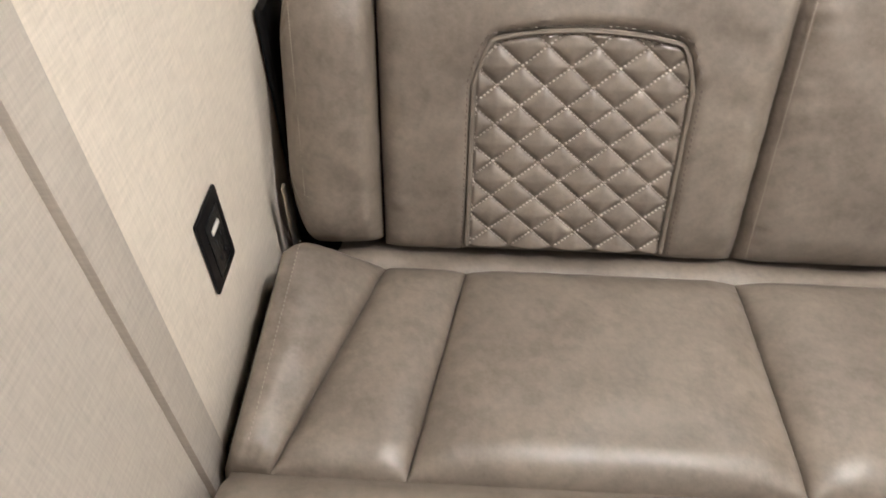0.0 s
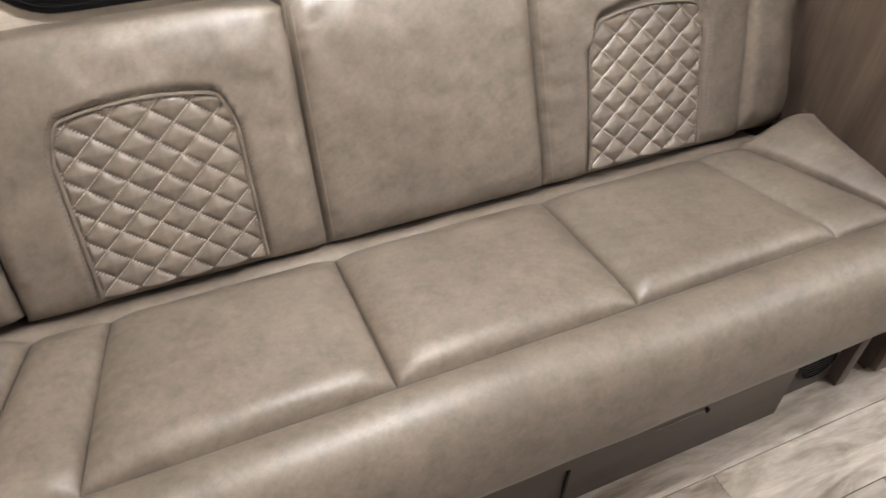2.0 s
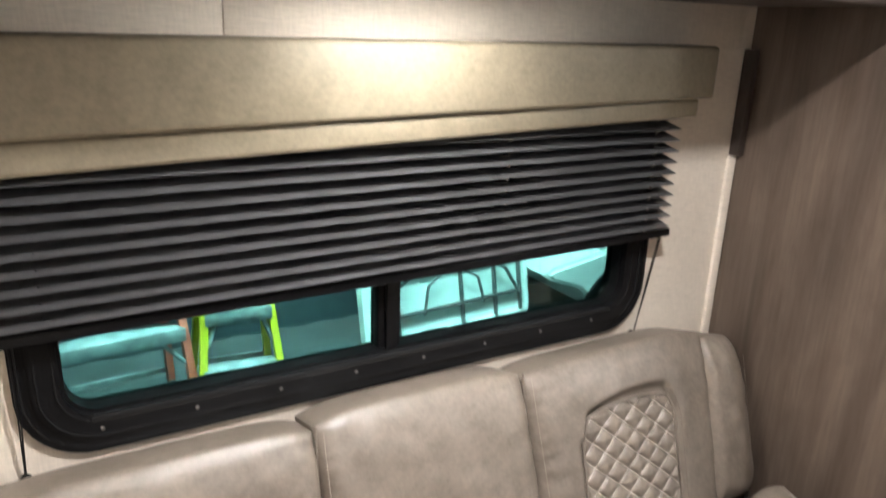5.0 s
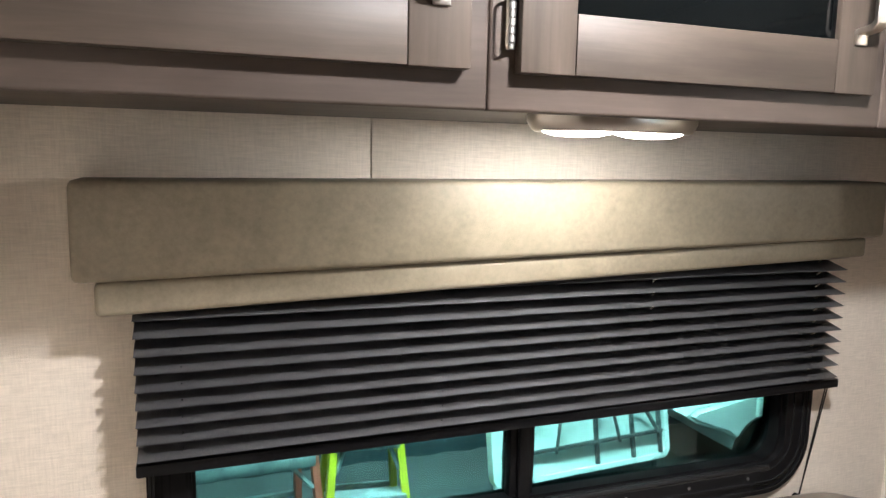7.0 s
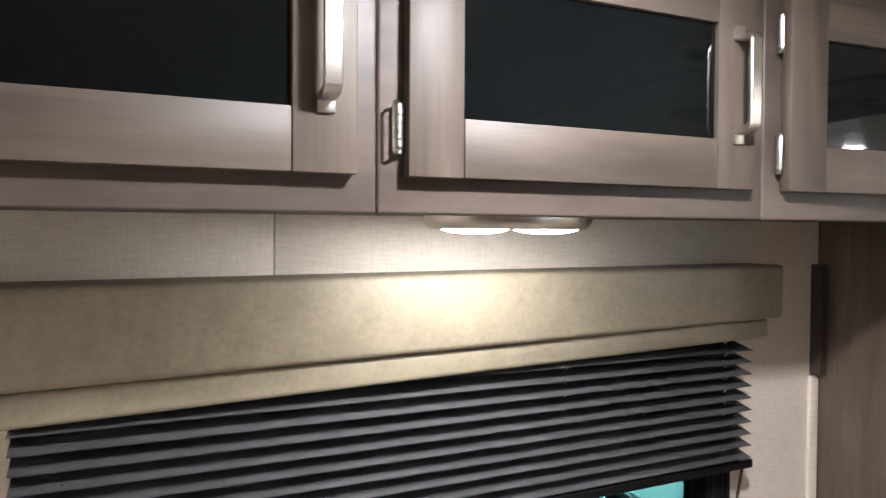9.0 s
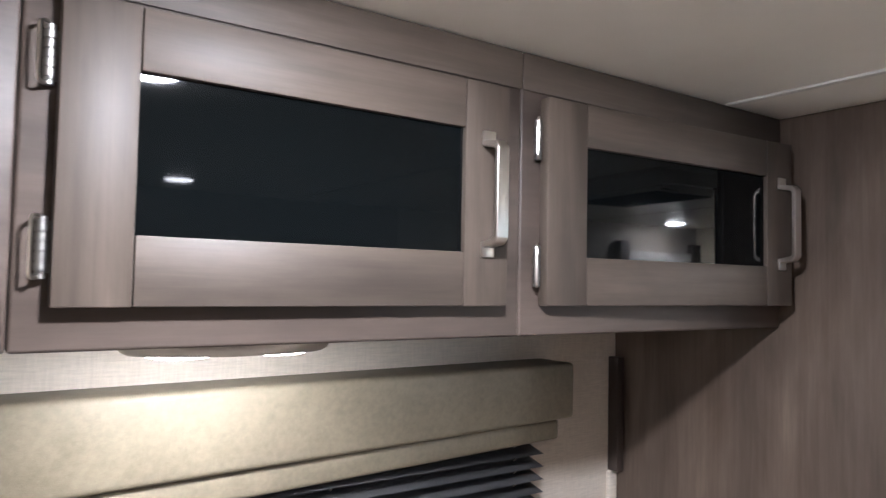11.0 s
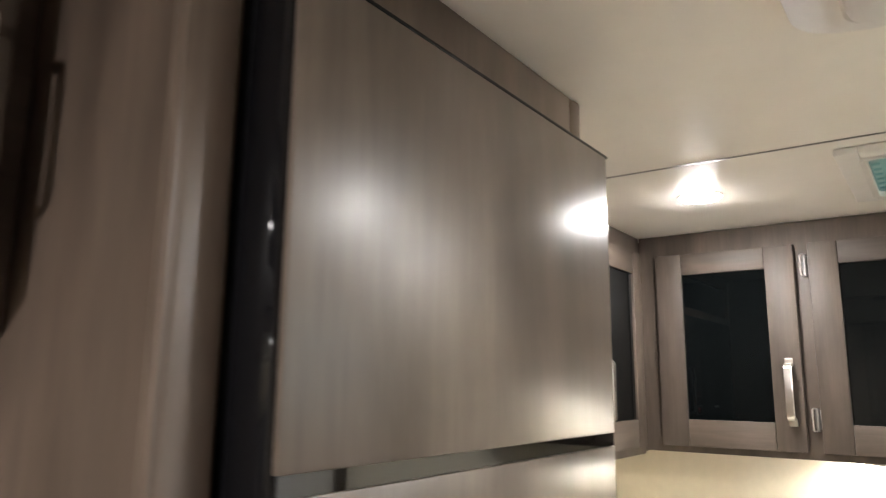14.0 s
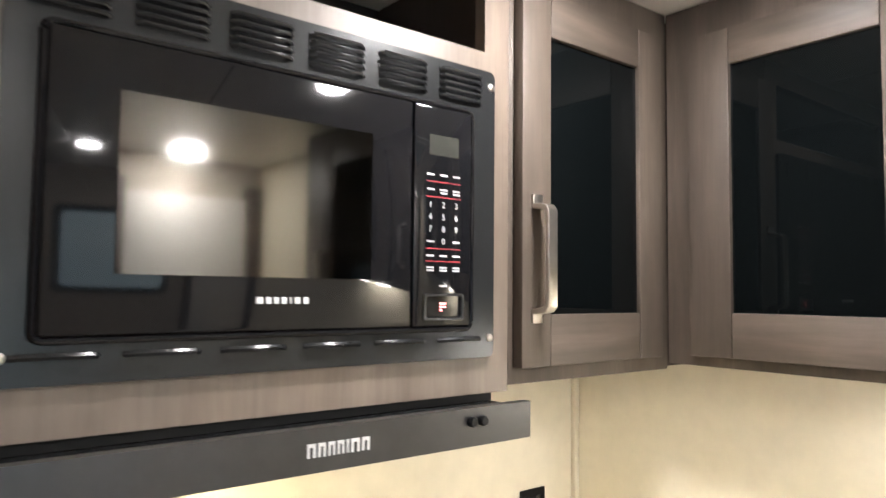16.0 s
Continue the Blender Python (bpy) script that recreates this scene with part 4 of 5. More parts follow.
pan = part("control_panel", boxed(3.092, 3.186, TY - 0.006, TY + 0.006, 1.505, 1.785, 0.003), M_BLACK_GLOSS, mw, "keypad with white numbers")
FY2 = TY - 0.0066
part("display", boxed(3.115, 3.163, FY2, TY - 0.0055, 1.722, 1.748), M_SCREEN, pan)


def words(text, size, x, z, y, mat, parent):
    cu = bpy.data.curves.new("lettering", "FONT")
    cu.body, cu.size, cu.align_x, cu.align_y, cu.extrude = text, size, "CENTER", "CENTER", 0.0002
    tmp = bpy.data.objects.new("lettering", cu)
    scene.collection.objects.link(tmp)
    me = bpy.data.meshes.new_from_object(tmp.evaluated_get(bpy.context.evaluated_depsgraph_get()))
    bpy.data.objects.remove(tmp)
    me.materials.append(mat)
    ob = new("lettering", me)
    ob.parent = parent
    ob.matrix_basis = pose(x, y, z, 90)
    return ob


KX = (3.118, 3.139, 3.160)
for r_, line in enumerate(("123", "456", "789", " 0 ")):
    for c_, ch in enumerate(line):
        if ch != " ":
            words(ch, 0.0108, KX[c_], 1.6585 - 0.0155 * r_, FY2 + 0.0003, M_PRINT, pan)
bm = bmesh.new()
for z, hh, both in ((1.697, 0.003, 0), (1.678, 0.003, 0), (1.674, 0.003, 1), (1.612, 0.003, 2), (1.594, 0.003, 0), (1.579, 0.003, 0), (1.5755, 0.003, 0), (1.556, 0.003, 3)):
    for c_, x in enumerate(KX):
        if (both == 1 and c_ == 0) or (both == 2 and c_ == 1) or (both == 3 and c_ != 1):
            continue
        box(bm, x - 0.0058, x + 0.0058, FY2, FY2 + 0.0004, z - hh * 0.33, z + hh * 0.33)
part("key_marks", bm, M_PRINT, pan)
for z in (1.688, 1.6685, 1.603, 1.587):
    part("red_line", boxed(3.111, 3.167, FY2, FY2 + 0.0004, z - 0.0005, z + 0.0005), M_PRINT_RED, pan)
btn = part("start_button", ring_prism(round_rect(3.108, 3.172, 1.513, 1.546, 0.004, 4), round_rect(3.111, 3.169, 1.516, 1.543, 0.003, 4), TY - 0.009, TY - 0.0055), M_STEEL, pan)
bm = bmesh.new()
box(bm, 3.134, 3.144, TY - 0.0066, TY - 0.006, 1.5325, 1.5350)
box(bm, 3.134, 3.144, TY - 0.0066, TY - 0.006, 1.5285, 1.5305)
box(bm, 3.134, 3.138, TY - 0.0066, TY - 0.006, 1.5245, 1.5265)
part("red_mark", bm, M_RED, btn)
for g in range(6):
    x0 = 2.668 + g * 0.0935
    for k in range(5):
        z = 1.803 + 0.0085 * k
        bm = bmesh.new()
        tube(bm, [(x0, TY - 0.001, z), (x0 + 0.006, TY - 0.0055, z + 0.001), (x0 + 0.064, TY - 0.0055, z + 0.001), (x0 + 0.070, TY - 0.001, z)], 0.0024, 6)
        part("louvre", bm, M_BLACK_METAL, mw)
    x1 = 2.668 + g * 0.0935
    part("lower_louvre", tube(bmesh.new(), [(x1, TY - 0.0005, 1.487), (x1 + 0.006, TY - 0.005, 1.488), (x1 + 0.064, TY - 0.005, 1.488), (x1 + 0.070, TY - 0.0005, 1.487)], 0.0035, 6), M_BLACK_METAL, mw)
for x, z in ((TX1 - 0.008, TZ1 - 0.022), (TX1 - 0.008, TZ0 + 0.026), (TX0 + 0.008, TZ1 - 0.022), (TX0 + 0.008, TZ0 + 0.026)):
    part("screw", lathe([(0.0055, 0), (0.005, 0.002), (0.002, 0.0035)], 12), M_CHROME, mw).matrix_basis = pose(x, TY, z, 90)

hood = thing("range_hood", "slim dark steel range hood below the microwave", "range hood")
bm = plate([(2.655, 1.362), (3.250, 1.362), (3.250, 1.408), (2.655, 1.408)], -0.398, -0.384)
part("front_panel", bm, M_STEEL, hood)
part("body", boxed(2.656, 3.249, -0.3838, -0.007, 1.364, 1.400, 0.002), M_BLACK_METAL, hood)
bm = bmesh.new()
for x, w, hh in ((2.980, 0.012, 0.014), (2.996, 0.011, 0.014), (3.011, 0.010, 0.014), (3.025, 0.010, 0.014), (3.0385, 0.004, 0.014), (3.046, 0.013, 0.014), (3.063, 0.012, 0.014)):
    x, w = 2.926 + (x - 2.98) * 0.79, w * 0.8
    box(bm, x, x + w, -0.3989, -0.3979, 1.385 + hh / 4, 1.385 + hh / 2)
    box(bm, x, x + w * 0.3, -0.3989, -0.3979, 1.385 - hh / 2, 1.385 + hh / 4)
    box(bm, x + w * 0.7, x + w, -0.3989, -0.3979, 1.385 - hh / 2, 1.385 + hh / 4)
part("badge", bm, M_PRINT, hood)
for x in (3.147, 3.164):
    part("button", lathe([(0.0065, 0), (0.0065, 0.006), (0.005, 0.008)], 16), M_BLACK, hood, "round push button").matrix_basis = pose(x, -0.398, 1.392, 90)
part("hood_light", boxed(2.76, 2.90, -0.22, -0.12, 1.356, 1.3635, 0.002), glow("hood_glow", (1, 0.84, 0.50, 1), 26.0), hood, "lit hood lamp")
# solid strip that paints the gap's shade, not a spacer part
shelf = solid("hood_spacer", boxed(2.66, 3.248, -0.325, -0.0075, 1.4005, 1.4125), M_CAVITY, "near-black strip painting the shade in the gap above the hood", "filler", "structure")

narrow = thing("wall_cabinet", "narrow grey-brown wall cabinet with a dark glass door", "cabinet", group="kitchen wall cabinets")
part("body", boxed(3.2685, X_RIGHT - 0.001, KY + 0.0195, -0.007, 1.422, CEIL - 0.001), M_FACE, narrow)
part("face_frame", boxed(3.2685, 3.654, KY, KY + 0.019, 1.420, CEIL - 0.001, 0.002), M_DOOR_V, narrow)
glass_door(narrow, 3.277, 3.612, 1.444, 1.988, 3.336, 3.550, 1.518, 1.924, KY - 0.020, 3.304, 1.514, 1.680, 3.616, (), 1)

KXF = 3.655
run = thing("wall_cabinet", "grey-brown end-wall cabinet with dark glass doors", "cabinet", (KXF, -0.337, 0), -90, group="kitchen wall cabinets")
part("body", boxed(0.0, 1.35, 0.0195, X_RIGHT - KXF - 0.001, 1.432, CEIL - 0.001), M_FACE, run)
part("face_frame", boxed(0.0, 1.35, 0.0, 0.019, 1.430, CEIL - 0.001, 0.002), M_DOOR_V, run)
glass_door(run, 0.053, 0.421, 1.448, 1.982, 0.127, 0.349, 1.520, 1.922, -0.020, 0.392, 1.520, 1.676, 0.049, (), -1)
glass_door(run, 0.456, 0.824, 1.448, 1.982, 0.524, 0.752, 1.520, 1.922, -0.020, 0.795, 1.520, 1.676, 0.446, (1.53, 1.925), -1)
glass_door(run, 0.859, 1.227, 1.448, 1.982, 0.930, 1.155, 1.520, 1.922, -0.020, 1.19, 1.520, 1.676, 0.849, (1.53, 1.925), -1)
lamp2 = thing("under_cabinet_lamp", "oval twin lamp, lit, below the kitchen wall cabinets", "lamp", (3.735, -0.93, 1.431))
part("housing", lathe([(0.06, 0.0), (0.06, -0.006), (0.05, -0.010)], 32, sy=1.7), M_CHROME, lamp2)
for s in (-1, 1):
    part("lens", lathe([(0.04, 0.0), (0.036, -0.010), (0.012, -0.014)], 20, (0, s * 0.048, -0.008)), M_GLOW_SPOT, lamp2, "lit frosted lens")
counter = thing("kitchen_counter", "pale kitchen worktop on brown base units", "counter", (0, 0, FLOOR))
part("worktop", boxed(2.60, X_RIGHT - 0.002, -0.64, -0.008, 0.89, 0.925, 0.006), M_WHITE, counter)
part("base_unit", boxed(2.61, X_RIGHT - 0.002, -0.61, -0.008, 0.0, 0.889), M_PANEL, counter)


# ---- outlets ----
def outlet(at, turn, w, h, label):
    o = thing("outlet", label, "outlet", at, turn)
    part("plate", boxed(-w / 2, w / 2, -0.006, 0.0, -h / 2, h / 2, 0.003), M_BLACK, o)
    part("body", boxed(-w * 0.30, w * 0.30, -0.0075, -0.005, -h * 0.36, h * 0.36, 0.001), M_BLACK_METAL, o)
    part("port", boxed(-w * 0.16, w * 0.16, -0.009, -0.007, h * 0.17, h * 0.23, 0.0005), M_WHITE, o, "white charging port")
    for z in (0.05, -0.18):
        for x in (-0.11, 0.11):
            part("slot", boxed(w * x - 0.001, w * x + 0.001, -0.0080, -0.007, h * z - 0.004, h * z + 0.004), M_CAVITY, o)
    return o


outlet((0.0005, -0.439, 0.664), 90, 0.072, 0.117, "black wall outlet with a white charging port")
outlet((3.66, -0.0065, 1.095), 0, 0.072, 0.10, "black wall outlet on the cream kitchen wall")


# ---- ceiling fixtures ----
def dome(at, power, label="round frosted ceiling lamp, lit"):
    d = thing("ceiling_lamp", label, "lamp", at, group="ceiling lamps")
    part("rim", lathe([(0.052, 0.0), (0.051, -0.002), (0.048, -0.003), (0.0455, -0.001)], 36), M_WHITE, d)
    part("diffuser", lathe([(0.0445, -0.001), (0.043, -0.0050), (0.032, -0.0076), (0.012, -0.0088)], 28), glow("lamp_glow", WARM, LAMP_GLOW * power), d, "glowing frosted diffuser")
    return d


for x, y, power in LAMPS:
    dome((x, y, CEIL), power)
cv = thing("ceiling_vent", "round white slatted ceiling vent", "vent", (1.585, -0.868, CEIL))
part("rim", lathe([(0.098, 0.0), (0.098, -0.006), (0.092, -0.013), (0.084, -0.013), (0.080, -0.017), (0.060, -0.019), (0.056, -0.008), (0.056, 0.0)], 48), M_WHITE, cv)
part("throat", lathe([(0.057, -0.002), (0.057, -0.006)], 32), M_CAVITY, cv)
for k in range(9):
    y = -0.048 + 0.012 * k
    w = math.sqrt(0.057 ** 2 - y * y)
    ob = part("slat", boxed(-w, w, -0.0036, 0.0036, -0.0016, 0.0016), M_WHITE, cv)
    ob.matrix_basis = pose(0, y, -0.014, 25)
cv.matrix_basis = pose(1.585, -0.868, CEIL, 0, 0, -56) @ Matrix.Scale(0.93, 4)

ac = thing("air_conditioner", "white ceiling air conditioner panel with slatted grille", "air conditioner", (2.315, -1.28, CEIL))


def slab(rings):
    """A low panel hung from the ceiling, through rings of (half width, half depth, drop, corner radius)."""
    bm = bmesh.new()
    loops = [[bm.verts.new((x, y, -h)) for x, y in round_rect(-w, w, -d, d, r, 8)] for w, d, h, r in rings]
    n = len(loops[0])
    for a, b in zip(loops, loops[1:]):
        for k in range(n):
            bm.faces.new((a[k], a[(k + 1) % n], b[(k + 1) % n], b[k]))
    bm.faces.new(loops[-1])
    bm.faces.new(loops[0][::-1])
    bmesh.ops.recalc_face_normals(bm, faces=bm.faces)
    return bm


M_ABS = speckled("matt_white_plastic", (0.70, 0.68, 0.65), 0.55, 0, 0.04, 20)
part("panel", slab([(0.215, 0.325, 0.0, 0.06), (0.215, 0.325, 0.010, 0.06), (0.212, 0.322, 0.014, 0.06), (0.176, 0.286, 0.034, 0.05), (0.168, 0.278, 0.037, 0.046), (0.158, 0.268, 0.0375, 0.04), (0.155, 0.265, 0.034, 0.038)]), M_ABS, ac)
part("inner_panel", slab([(0.152, 0.262, 0.0, 0.036), (0.152, 0.262, 0.006, 0.036), (0.148, 0.258, 0.0085, 0.034)]), M_ABS, ac).matrix_basis = pose(0, 0, -0.0345)
M_GRILLE = speckled("grey_grille", (0.16, 0.15, 0.14), 0.5, 0, 0.1, 60)
part("filter", boxed(-0.095, 0.125, -0.20, 0.165, -0.0455, -0.0435), M_GRILLE, ac, "grey filter grille")
for k in range(20):
    x = -0.092 + 0.0113 * k
    part("grille_slat", boxed(x, x + 0.004, -0.20, 0.165, -0.0475, -0.0450), M_GRILLE, ac)
part("vent_tab", boxed(-0.125, -0.075, 0.205, 0.222, -0.0465, -0.043, 0.001), M_GRILLE, ac)
rv = thing("roof_vent", "white framed roof vent with an aqua lid", "roof vent", (3.255, -1.135, CEIL))
bm = bmesh.new()
for x0, x1, y0, y1 in ((-0.205, 0.205, 0.165, 0.205), (-0.205, 0.205, -0.205, -0.165), (-0.205, -0.165, -0.165, 0.165), (0.165, 0.205, -0.165, 0.165)):
    box(bm, x0, x1, y0, y1, -0.014, 0.0, 0.003)
part("frame", bm, M_WHITE, rv)
part("lid", boxed(-0.166, 0.166, -0.166, 0.166, -0.006, -0.001), M_AQUA, rv)
part("inner_lip", ring_prism(round_rect(-0.168, 0.168, -0.168, 0.168, 0.02, 4), round_rect(-0.156, 0.156, -0.156, 0.156, 0.016, 4), 0.006, 0.018), M_WHITE, rv).matrix_basis = pose(0, 0, 0, -90)
for k in range(7):
    part("slot", boxed(-0.13 + 0.04 * k, -0.106 + 0.04 * k, 0.138, 0.152, -0.0085, -0.0062, 0.001), M_AQUA, rv)

# ---- far side, seen in reflections ----
far = thing("window_2", "black-framed window with bluish glass in the far wall", "window", (0, 0, 0), kind="structure")
part("window_frame", ring_prism(round_rect(2.33, 3.10, 0.98, 1.72, 0.06), round_rect(2.38, 3.05, 1.03, 1.67, 0.05), Y_FAR, Y_FAR + 0.016), M_BLACK, far)
# the pane itself glows to stand for bluish light from outside
part("pane", plate(round_rect(2.378, 3.052, 1.028, 1.672, 0.05), Y_FAR + 0.002, Y_FAR + 0.006), glow("blue_pane_glow", (0.28, 0.52, 0.62, 1), 0.55), far, "bluish glass, glowing in place of the light outside")
dr = thing("door_1", "plain white panel door in the far wall", "door", (3.53, Y_FAR, FLOOR), kind="structure")
part("door_leaf", boxed(-0.26, 0.20, 0.0, 0.03, 0.02, 1.92, 0.004), M_WHITE, dr)
part("door_frame", boxed(-0.32, -0.261, 0.0, 0.04, 0.0, 1.97, 0.003), M_DARKWOOD, dr)
part("door_frame", boxed(0.201, 0.26, 0.0, 0.04, 0.0, 1.97, 0.003), M_DARKWOOD, dr)

# ---- outside: garage ----
GZ = -0.75
solid("ground", boxed(-9, 12, 0.06, 9, GZ - 0.05, GZ), M_CONCRETE, "dark concrete garage floor", "ground", "structure")
bm = bmesh.new()
prev = None
for i in range(241):
    x = -8 + i * 20 / 240
    y = 3.9 + (0.03 if (i // 2) % 2 else 0.0)
    cur = [bm.verts.new((x, y, GZ)), bm.verts.new((x, y, 3.2)), bm.verts.new((x, y + 0.05, 3.2)), bm.verts.new((x, y + 0.05, GZ))]
    if prev:
        for k in range(4):
            bm.faces.new((prev[k], cur[k], cur[(k + 1) % 4], prev[(k + 1) % 4]))
    prev = cur
solid("garage_wall", bm, M_GARAGE, "blue-grey ribbed steel garage wall", "wall", "structure")


def step_ladder(name_label, at, turn, w_top, w_bot, height, rail_mat, step_zs, step_d, cap):
    s = thing("step_ladder", name_label, "ladder", at, turn)
    for sx in (-1, 1):
        for front in (1, 0):
            y0, y1 = (-0.32, -0.05) if front else (0.42, 0.06)
            bm = bmesh.new()
            v = []
            for z, w, y in ((0, w_bot, y0), (height, w_top, y1)):
                for dx, dy in ((-0.018, -0.035), (0.018, -0.035), (0.018, 0.035), (-0.018, 0.035)):
                    v.append(bm.verts.new((sx * w + dx, y + dy, z)))
            for k in range(4):
                bm.faces.new((v[k], v[(k + 1) % 4], v[4 + (k + 1) % 4], v[4 + k]))
            bm.faces.new(v[:4])
            bm.faces.new(v[4:])
            bmesh.ops.recalc_face_normals(bm, faces=bm.faces)
            part("rail", bm, rail_mat, s)
    for z in step_zs:
        f = z / height
        w = w_bot + (w_top - w_bot) * f
        y = -0.32 + 0.27 * f
        part("step", boxed(-w, w, y - step_d, y + step_d, z - 0.014, z + 0.014, 0.004), M_ALU, s)
        part("step_flange", boxed(-w, w, y - step_d - 0.004, y - step_d - 0.0005, z - 0.055, z + 0.014, 0.001), M_ALU, s)
        for sx in (-1, 1):
            part("brace", tube(bmesh.new(), [(sx * w * 0.62, y - 0.02, z - 0.012), (sx * w * 0.97, y - 0.05, z - 0.17)], 0.012, 6), M_ALU, s)
        rear = 0.42 - 0.36 * f
        part("rear_bar", boxed(-w, w, rear - 0.012, rear + 0.012, z + 0.10, z + 0.13, 0.003), M_ALU, s)
    if cap:
        part("cap", boxed(-w_top - 0.03, w_top + 0.03, -0.10, 0.12, height - 0.005, height + 0.055, 0.015), M_ALU, s)
        bm = bmesh.new()
        for k in range(6):
            box(bm, -0.055 + 0.019 * k, -0.043 + 0.019 * k, -0.1015, -0.0995, height + 0.015, height + 0.037)
        part("mark", bm, M_BLACK, s)
    return s


step_ladder("yellow fibreglass step ladder with a grey cap", (1.16, 2.35, GZ), -6, 0.14, 0.25, 1.20, M_YELLOW, (0.33, 0.63, 0.92), 0.05, True)
step_ladder("orange fibreglass step ladder with dusty aluminium steps", (0.46, 2.45, GZ), 4, 0.35, 0.47, 1.75, M_ORANGE, (0.25, 0.55, 0.85, 1.15, 1.45), 0.055, True)
tab = thing("folding_table", "white plastic folding table standing on its edge on casters", "table", (2.62, 2.42, GZ - 0.0), 5)
tab.matrix_basis = pose(2.62, 2.42, GZ, -11, 0, 5)
tb = part("tabletop", plate(round_rect(-0.66, 0.66, 0.42, 1.13, 0.07, 6), 0.0, 0.045), M_TABLE, tab)
part("rim", ring_prism(round_rect(-0.66, 0.66, 0.42, 1.13, 0.07, 6), round_rect(-0.63, 0.63, 0.45, 1.10, 0.06, 6), -0.02, -0.0005), M_TABLE, tab)
for z in (0.60, 0.86, 1.04):
    part("side_bar", boxed(-0.60, 0.60, -0.035, -0.012, z - 0.012, z + 0.012, 0.003), M_LEG, tab)
for sx in (-1, 1):
    part("leg_frame", tube(bmesh.new(), [(sx * 0.56, -0.03, 0.60), (sx * 0.44, -0.055, 0.78), (sx * 0.32, -0.055, 0.84), (sx * 0.28, -0.03, 1.01)], 0.013, 8), M_LEG, tab)
    part("leg_frame", tube(bmesh.new(), [(sx * 0.24, -0.05, 0.58), (sx * 0.20, -0.055, 0.76), (sx * 0.06, -0.05, 0.84)], 0.011, 8), M_LEG, tab)
    part("leg", boxed(sx * 0.55 - 0.015, sx * 0.55 + 0.015, 0.005, 0.035, 0.07, 0.425, 0.005), M_LEG, tab)
for x in (-0.42, 0.08, 0.36, 0.58):
    part("cross_bar", boxed(x - 0.010, x + 0.010, -0.034, -0.006, 0.46, 1.09, 0.002), M_LEG, tab)
for sx in (-1, 1):
    part("caster", lathe([(0.010, -0.012), (0.036, -0.012), (0.036, 0.012), (0.010, 0.012)], 18), M_BLACK, tab).matrix_basis = pose(sx * 0.55, 0.02, 0.036, 90, 0, 90)
for x, y in ((2.75, 3.0), (3.15, 3.05)):
    part("pail", lathe([(0.13, 0.0), (0.15, 0.34), (0.158, 0.34), (0.158, 0.37)], 24), M_TABLE, thing("bucket", "white plastic bucket on a crate", "bucket", (x, y, GZ + 0.95), group="buckets"))
solid("crate", boxed(2.5, 3.4, 2.85, 3.3, GZ, GZ + 0.95, 0.02), M_GARAGE, "dark grey storage crate in the garage", "crate")
board = solid("leaning_board", boxed(2.05, 2.14, 2.62, 2.65, GZ, 0.45, 0.004), M_TABLE, "narrow white board leaning in the garage", "board")
# a small parked cart, nose towards the camper
van = thing("utility_cart", "white low utility cart with a sloping nose, parked in the garage", "cart", (4.36, 2.85, GZ))
NOSE = [(-0.70, 0.52), (-0.62, 0.46), (-0.34, 0.36), (-0.27, 0.30), (-0.24, 0.20), (1.4, 0.20), (1.4, 0.78), (0.62, 0.80), (0.22, 0.70), (-0.30, 0.62), (-0.62, 0.57)]
bm = plate(NOSE, 0.0, 1.15)
bmesh.ops.bevel(bm, geom=[e for e in bm.edges if abs(e.verts[0].co.y - e.verts[1].co.y) < 0.01], offset=0.03, segments=3, affect="EDGES")
part("body", bm, M_TABLE, van)
part("wheel_arch", lathe([(0.20, -0.020), (0.275, -0.020), (0.275, 0.02), (0.20, 0.02)], 32), M_BLACK, van).matrix_basis = pose(0, 0.0, 0.20, 90)
wheel = part("wheel", lathe([(0.105, -0.045), (0.175, -0.05), (0.20, -0.03), (0.20, 0.05), (0.105, 0.05)], 32), M_BLACK, van)
wheel.matrix_basis = pose(0, -0.035, 0.20, 90)
part("rim", lathe([(0.02, 0.052), (0.035, 0.050), (0.040, 0.035), (0.092, 0.032), (0.108, 0.048)], 24), M_CHROME, wheel)
for k in range(5):
    a_ = radians(72 * k)
    part("spoke", tube(bmesh.new(), [(0.03 * math.cos(a_), 0.03 * math.sin(a_), 0.046), (0.10 * math.cos(a_), 0.10 * math.sin(a_), 0.044)], 0.012, 6), M_CHROME, wheel)
part("windscreen", plate([(-0.12, 0.66), (0.28, 0.73), (0.62, 1.35), (0.42, 1.38)], 0.06, 1.09), M_BLACK_GLOSS, van, "dark raked windscreen")
mir = part("mirror_arm", tube(bmesh.new(), [(-0.05, 0.05, 0.64), (-0.10, -0.06, 0.70), (-0.12, -0.10, 0.78)], 0.012, 6), M_BLACK, van)
part("mirror", boxed(-0.20, -0.05, -0.15, -0.09, 0.52, 0.70, 0.02), M_TABLE, mir)
# unseen lamp, added to light the garage things from the front
sh = thing("shop_light", "unseen long lamp added to brighten the garage", "lamp", (1.8, 1.70, 3.1))
part("tube", boxed(-1.6, 1.6, -0.10, 0.10, -0.03, 0.0, 0.01), glow("garage_fill_glow", (0.86, 0.97, 1.0, 1), 180.0), sh)
# added board that blocks this lamp's light from reaching the sofa
part("reflector", boxed(-1.65, 1.65, -0.16, -0.14, -0.32, 0.0, 0.004), M_WHITE, sh)
part("casing", boxed(-1.65, 1.65, -0.13, 0.13, 0.0005, 0.06, 0.01), M_WHITE, sh)
solid("garage_ceiling", boxed(-9, 12, 0.06, 9, 3.2, 3.25), M_GARAGE, "dark steel garage ceiling", "ceiling", "structure")

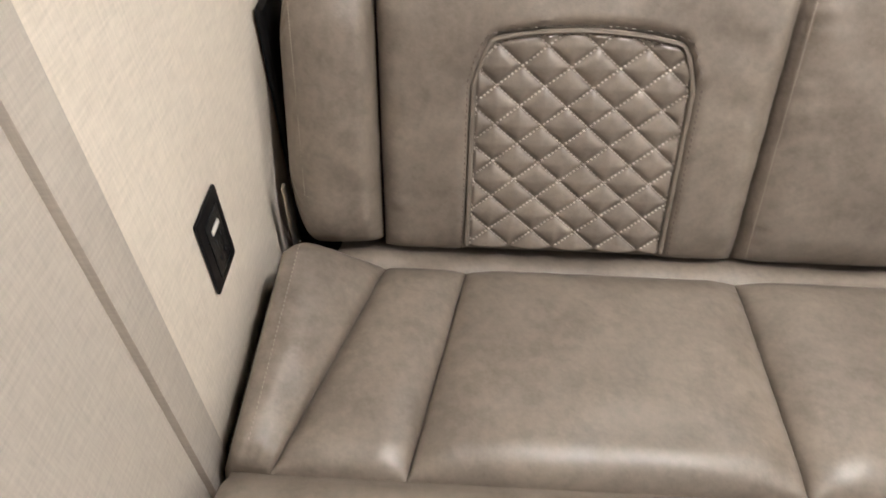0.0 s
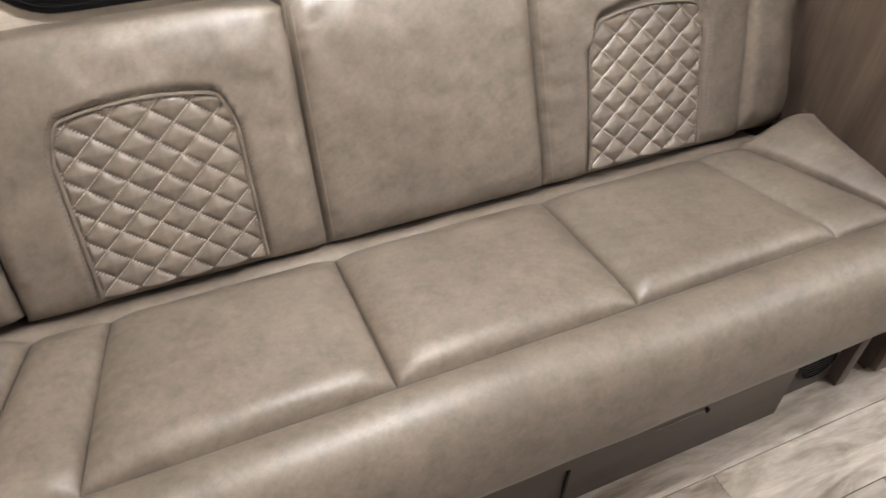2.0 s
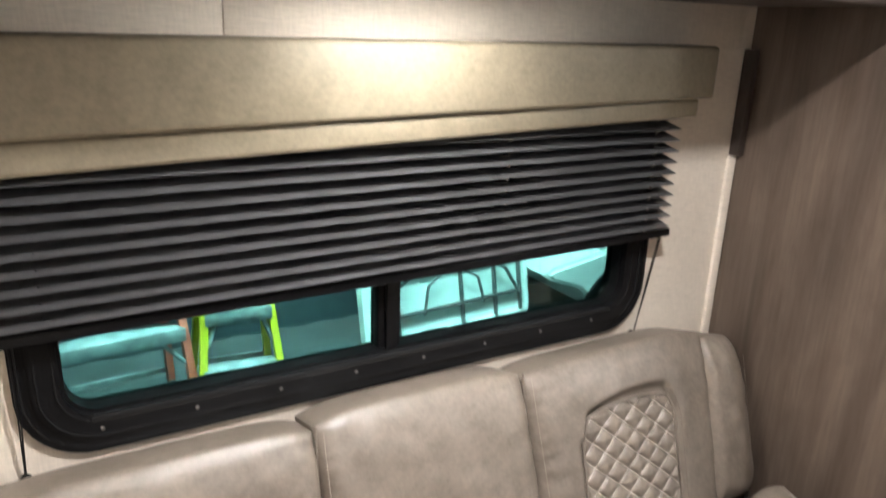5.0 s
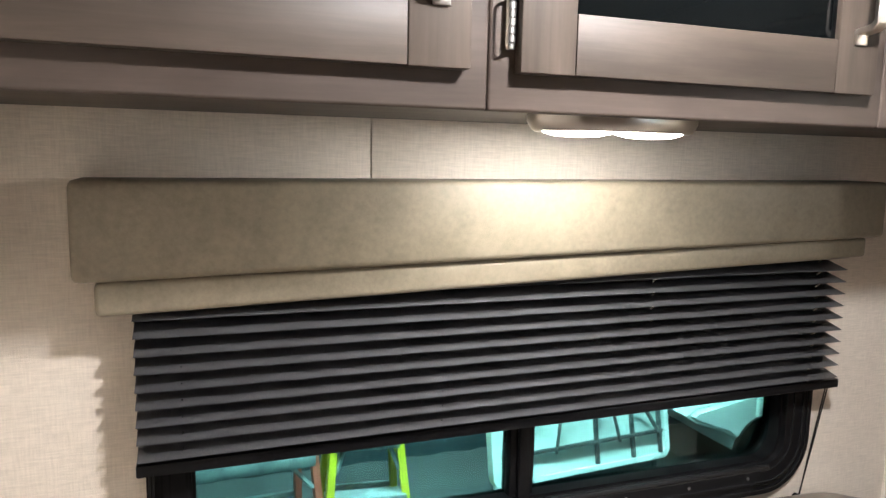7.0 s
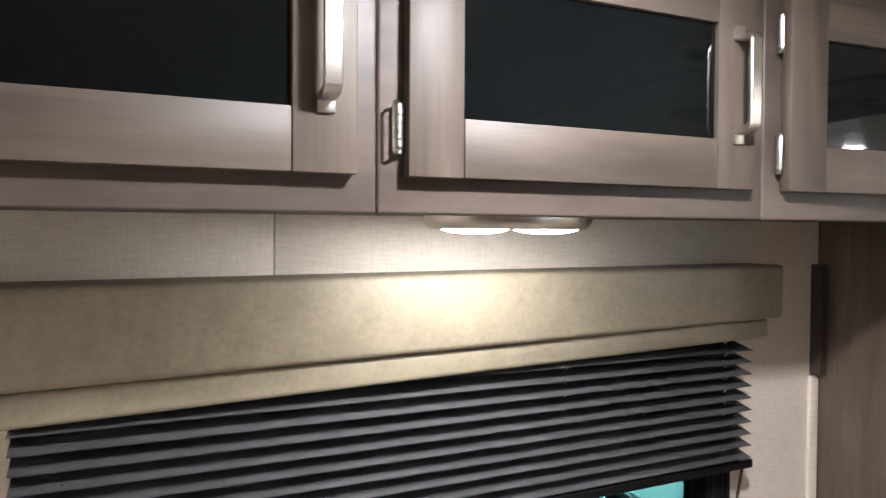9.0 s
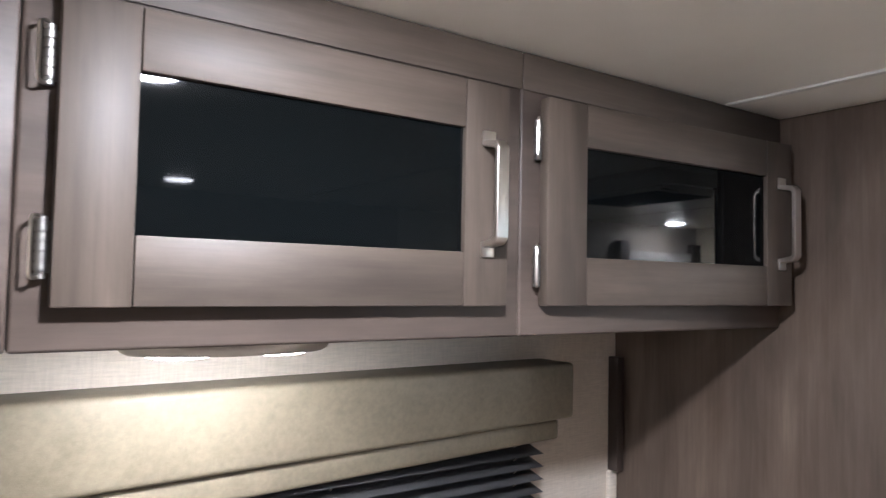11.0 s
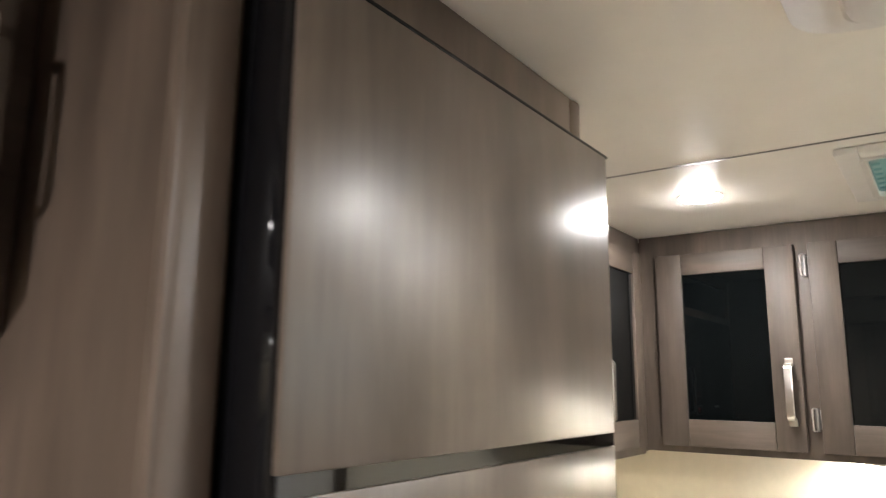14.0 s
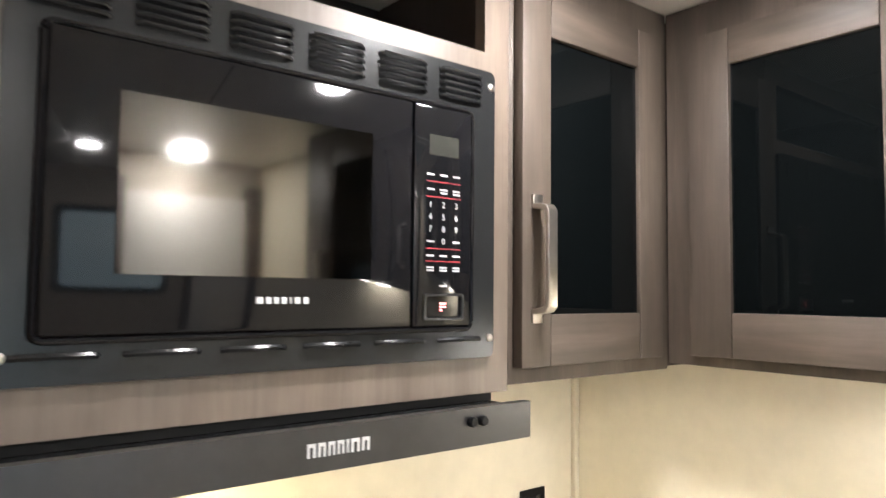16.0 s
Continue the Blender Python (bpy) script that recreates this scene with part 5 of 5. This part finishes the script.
# ---- floor planks ----
M_PLANK = material("whitewashed_plank", (0.42, 0.36, 0.30), 0.42)
n_, l_, b_ = nodes_of(M_PLANK)
info = n_.new("ShaderNodeObjectInfo")
v0 = coords(M_PLANK, (3.2, 13, 13))
addv = n_.new("ShaderNodeVectorMath")
mulv = n_.new("ShaderNodeMath")
mulv.operation = "MULTIPLY"
mulv.inputs[1].default_value = 53.0
l_.new(info.outputs["Random"], mulv.inputs[0])
l_.new(v0, addv.inputs[0])
l_.new(mulv.outputs[0], addv.inputs[1])
g1 = noise_tex(M_PLANK, addv.outputs[0], 1.3, 7, 0.6, 0.7)
g2 = noise_tex(M_PLANK, addv.outputs[0], 6.0, 5, 0.7, 0.6)
ca = ramp(M_PLANK, g1, [(0.32, (0.23, 0.185, 0.15)), (0.46, (0.44, 0.385, 0.335)), (0.62, (0.64, 0.585, 0.53))])
cb = ramp(M_PLANK, g2, [(0.3, (0.82, 0.81, 0.80)), (0.7, (1.05, 1.05, 1.05))])
cc = ramp(M_PLANK, info.outputs["Random"], [(0.0, (0.46, 0.43, 0.40)), (0.35, (0.76, 0.75, 0.74)), (1.0, (1.0, 1.0, 1.0))])
color_to(M_PLANK, mixc(M_PLANK, 1.0, mixc(M_PLANK, 0.8, ca, cb, "MULTIPLY"), cc, "MULTIPLY"))
bump(M_PLANK, g2, 0.15, 0.001)
PL, PWID = 0.92, 0.152
me = None
rows_n = int((-0.55 - Y_FAR) / PWID) + 1
for r_ in range(rows_n):
    y0 = -0.622 - PWID * (r_ + 1)
    if y0 < Y_FAR - 0.06:
        break
    off = (0.37 * r_) % 1.0 * PL + 0.11
    for k in range(-1, 5):
        x0 = k * PL + off
        if x0 + PL < 0 or x0 > X_RIGHT:
            continue
        if me is None:
            me = bpy.data.meshes.new("plank")
            bm = boxed(0.0008, PL - 0.0008, 0.0008, PWID - 0.0008, -0.004, 0.0, 0.0009, 1)
            bm.to_mesh(me)
            bm.free()
            me.materials.append(M_PLANK)
        xa, xb, ya = max(x0, 0.0), min(x0 + PL, X_RIGHT), max(y0, Y_FAR)
        if xb - xa < 0.03:
            continue
        p = new("plank", me)
        if xb - xa < PL - 0.001 or ya > y0:
            p.data = bpy.data.meshes.new("plank")
            bm = boxed(xa - x0 + 0.0008, xb - x0 - 0.0008, ya - y0 + 0.0008, PWID - 0.0008, -0.004, 0.0, 0.0009, 1)
            bm.to_mesh(p.data)
            bm.free()
            p.data.materials.append(M_PLANK)
        p.parent = floor
        p.matrix_basis = Matrix.Translation((x0, y0, FLOOR))
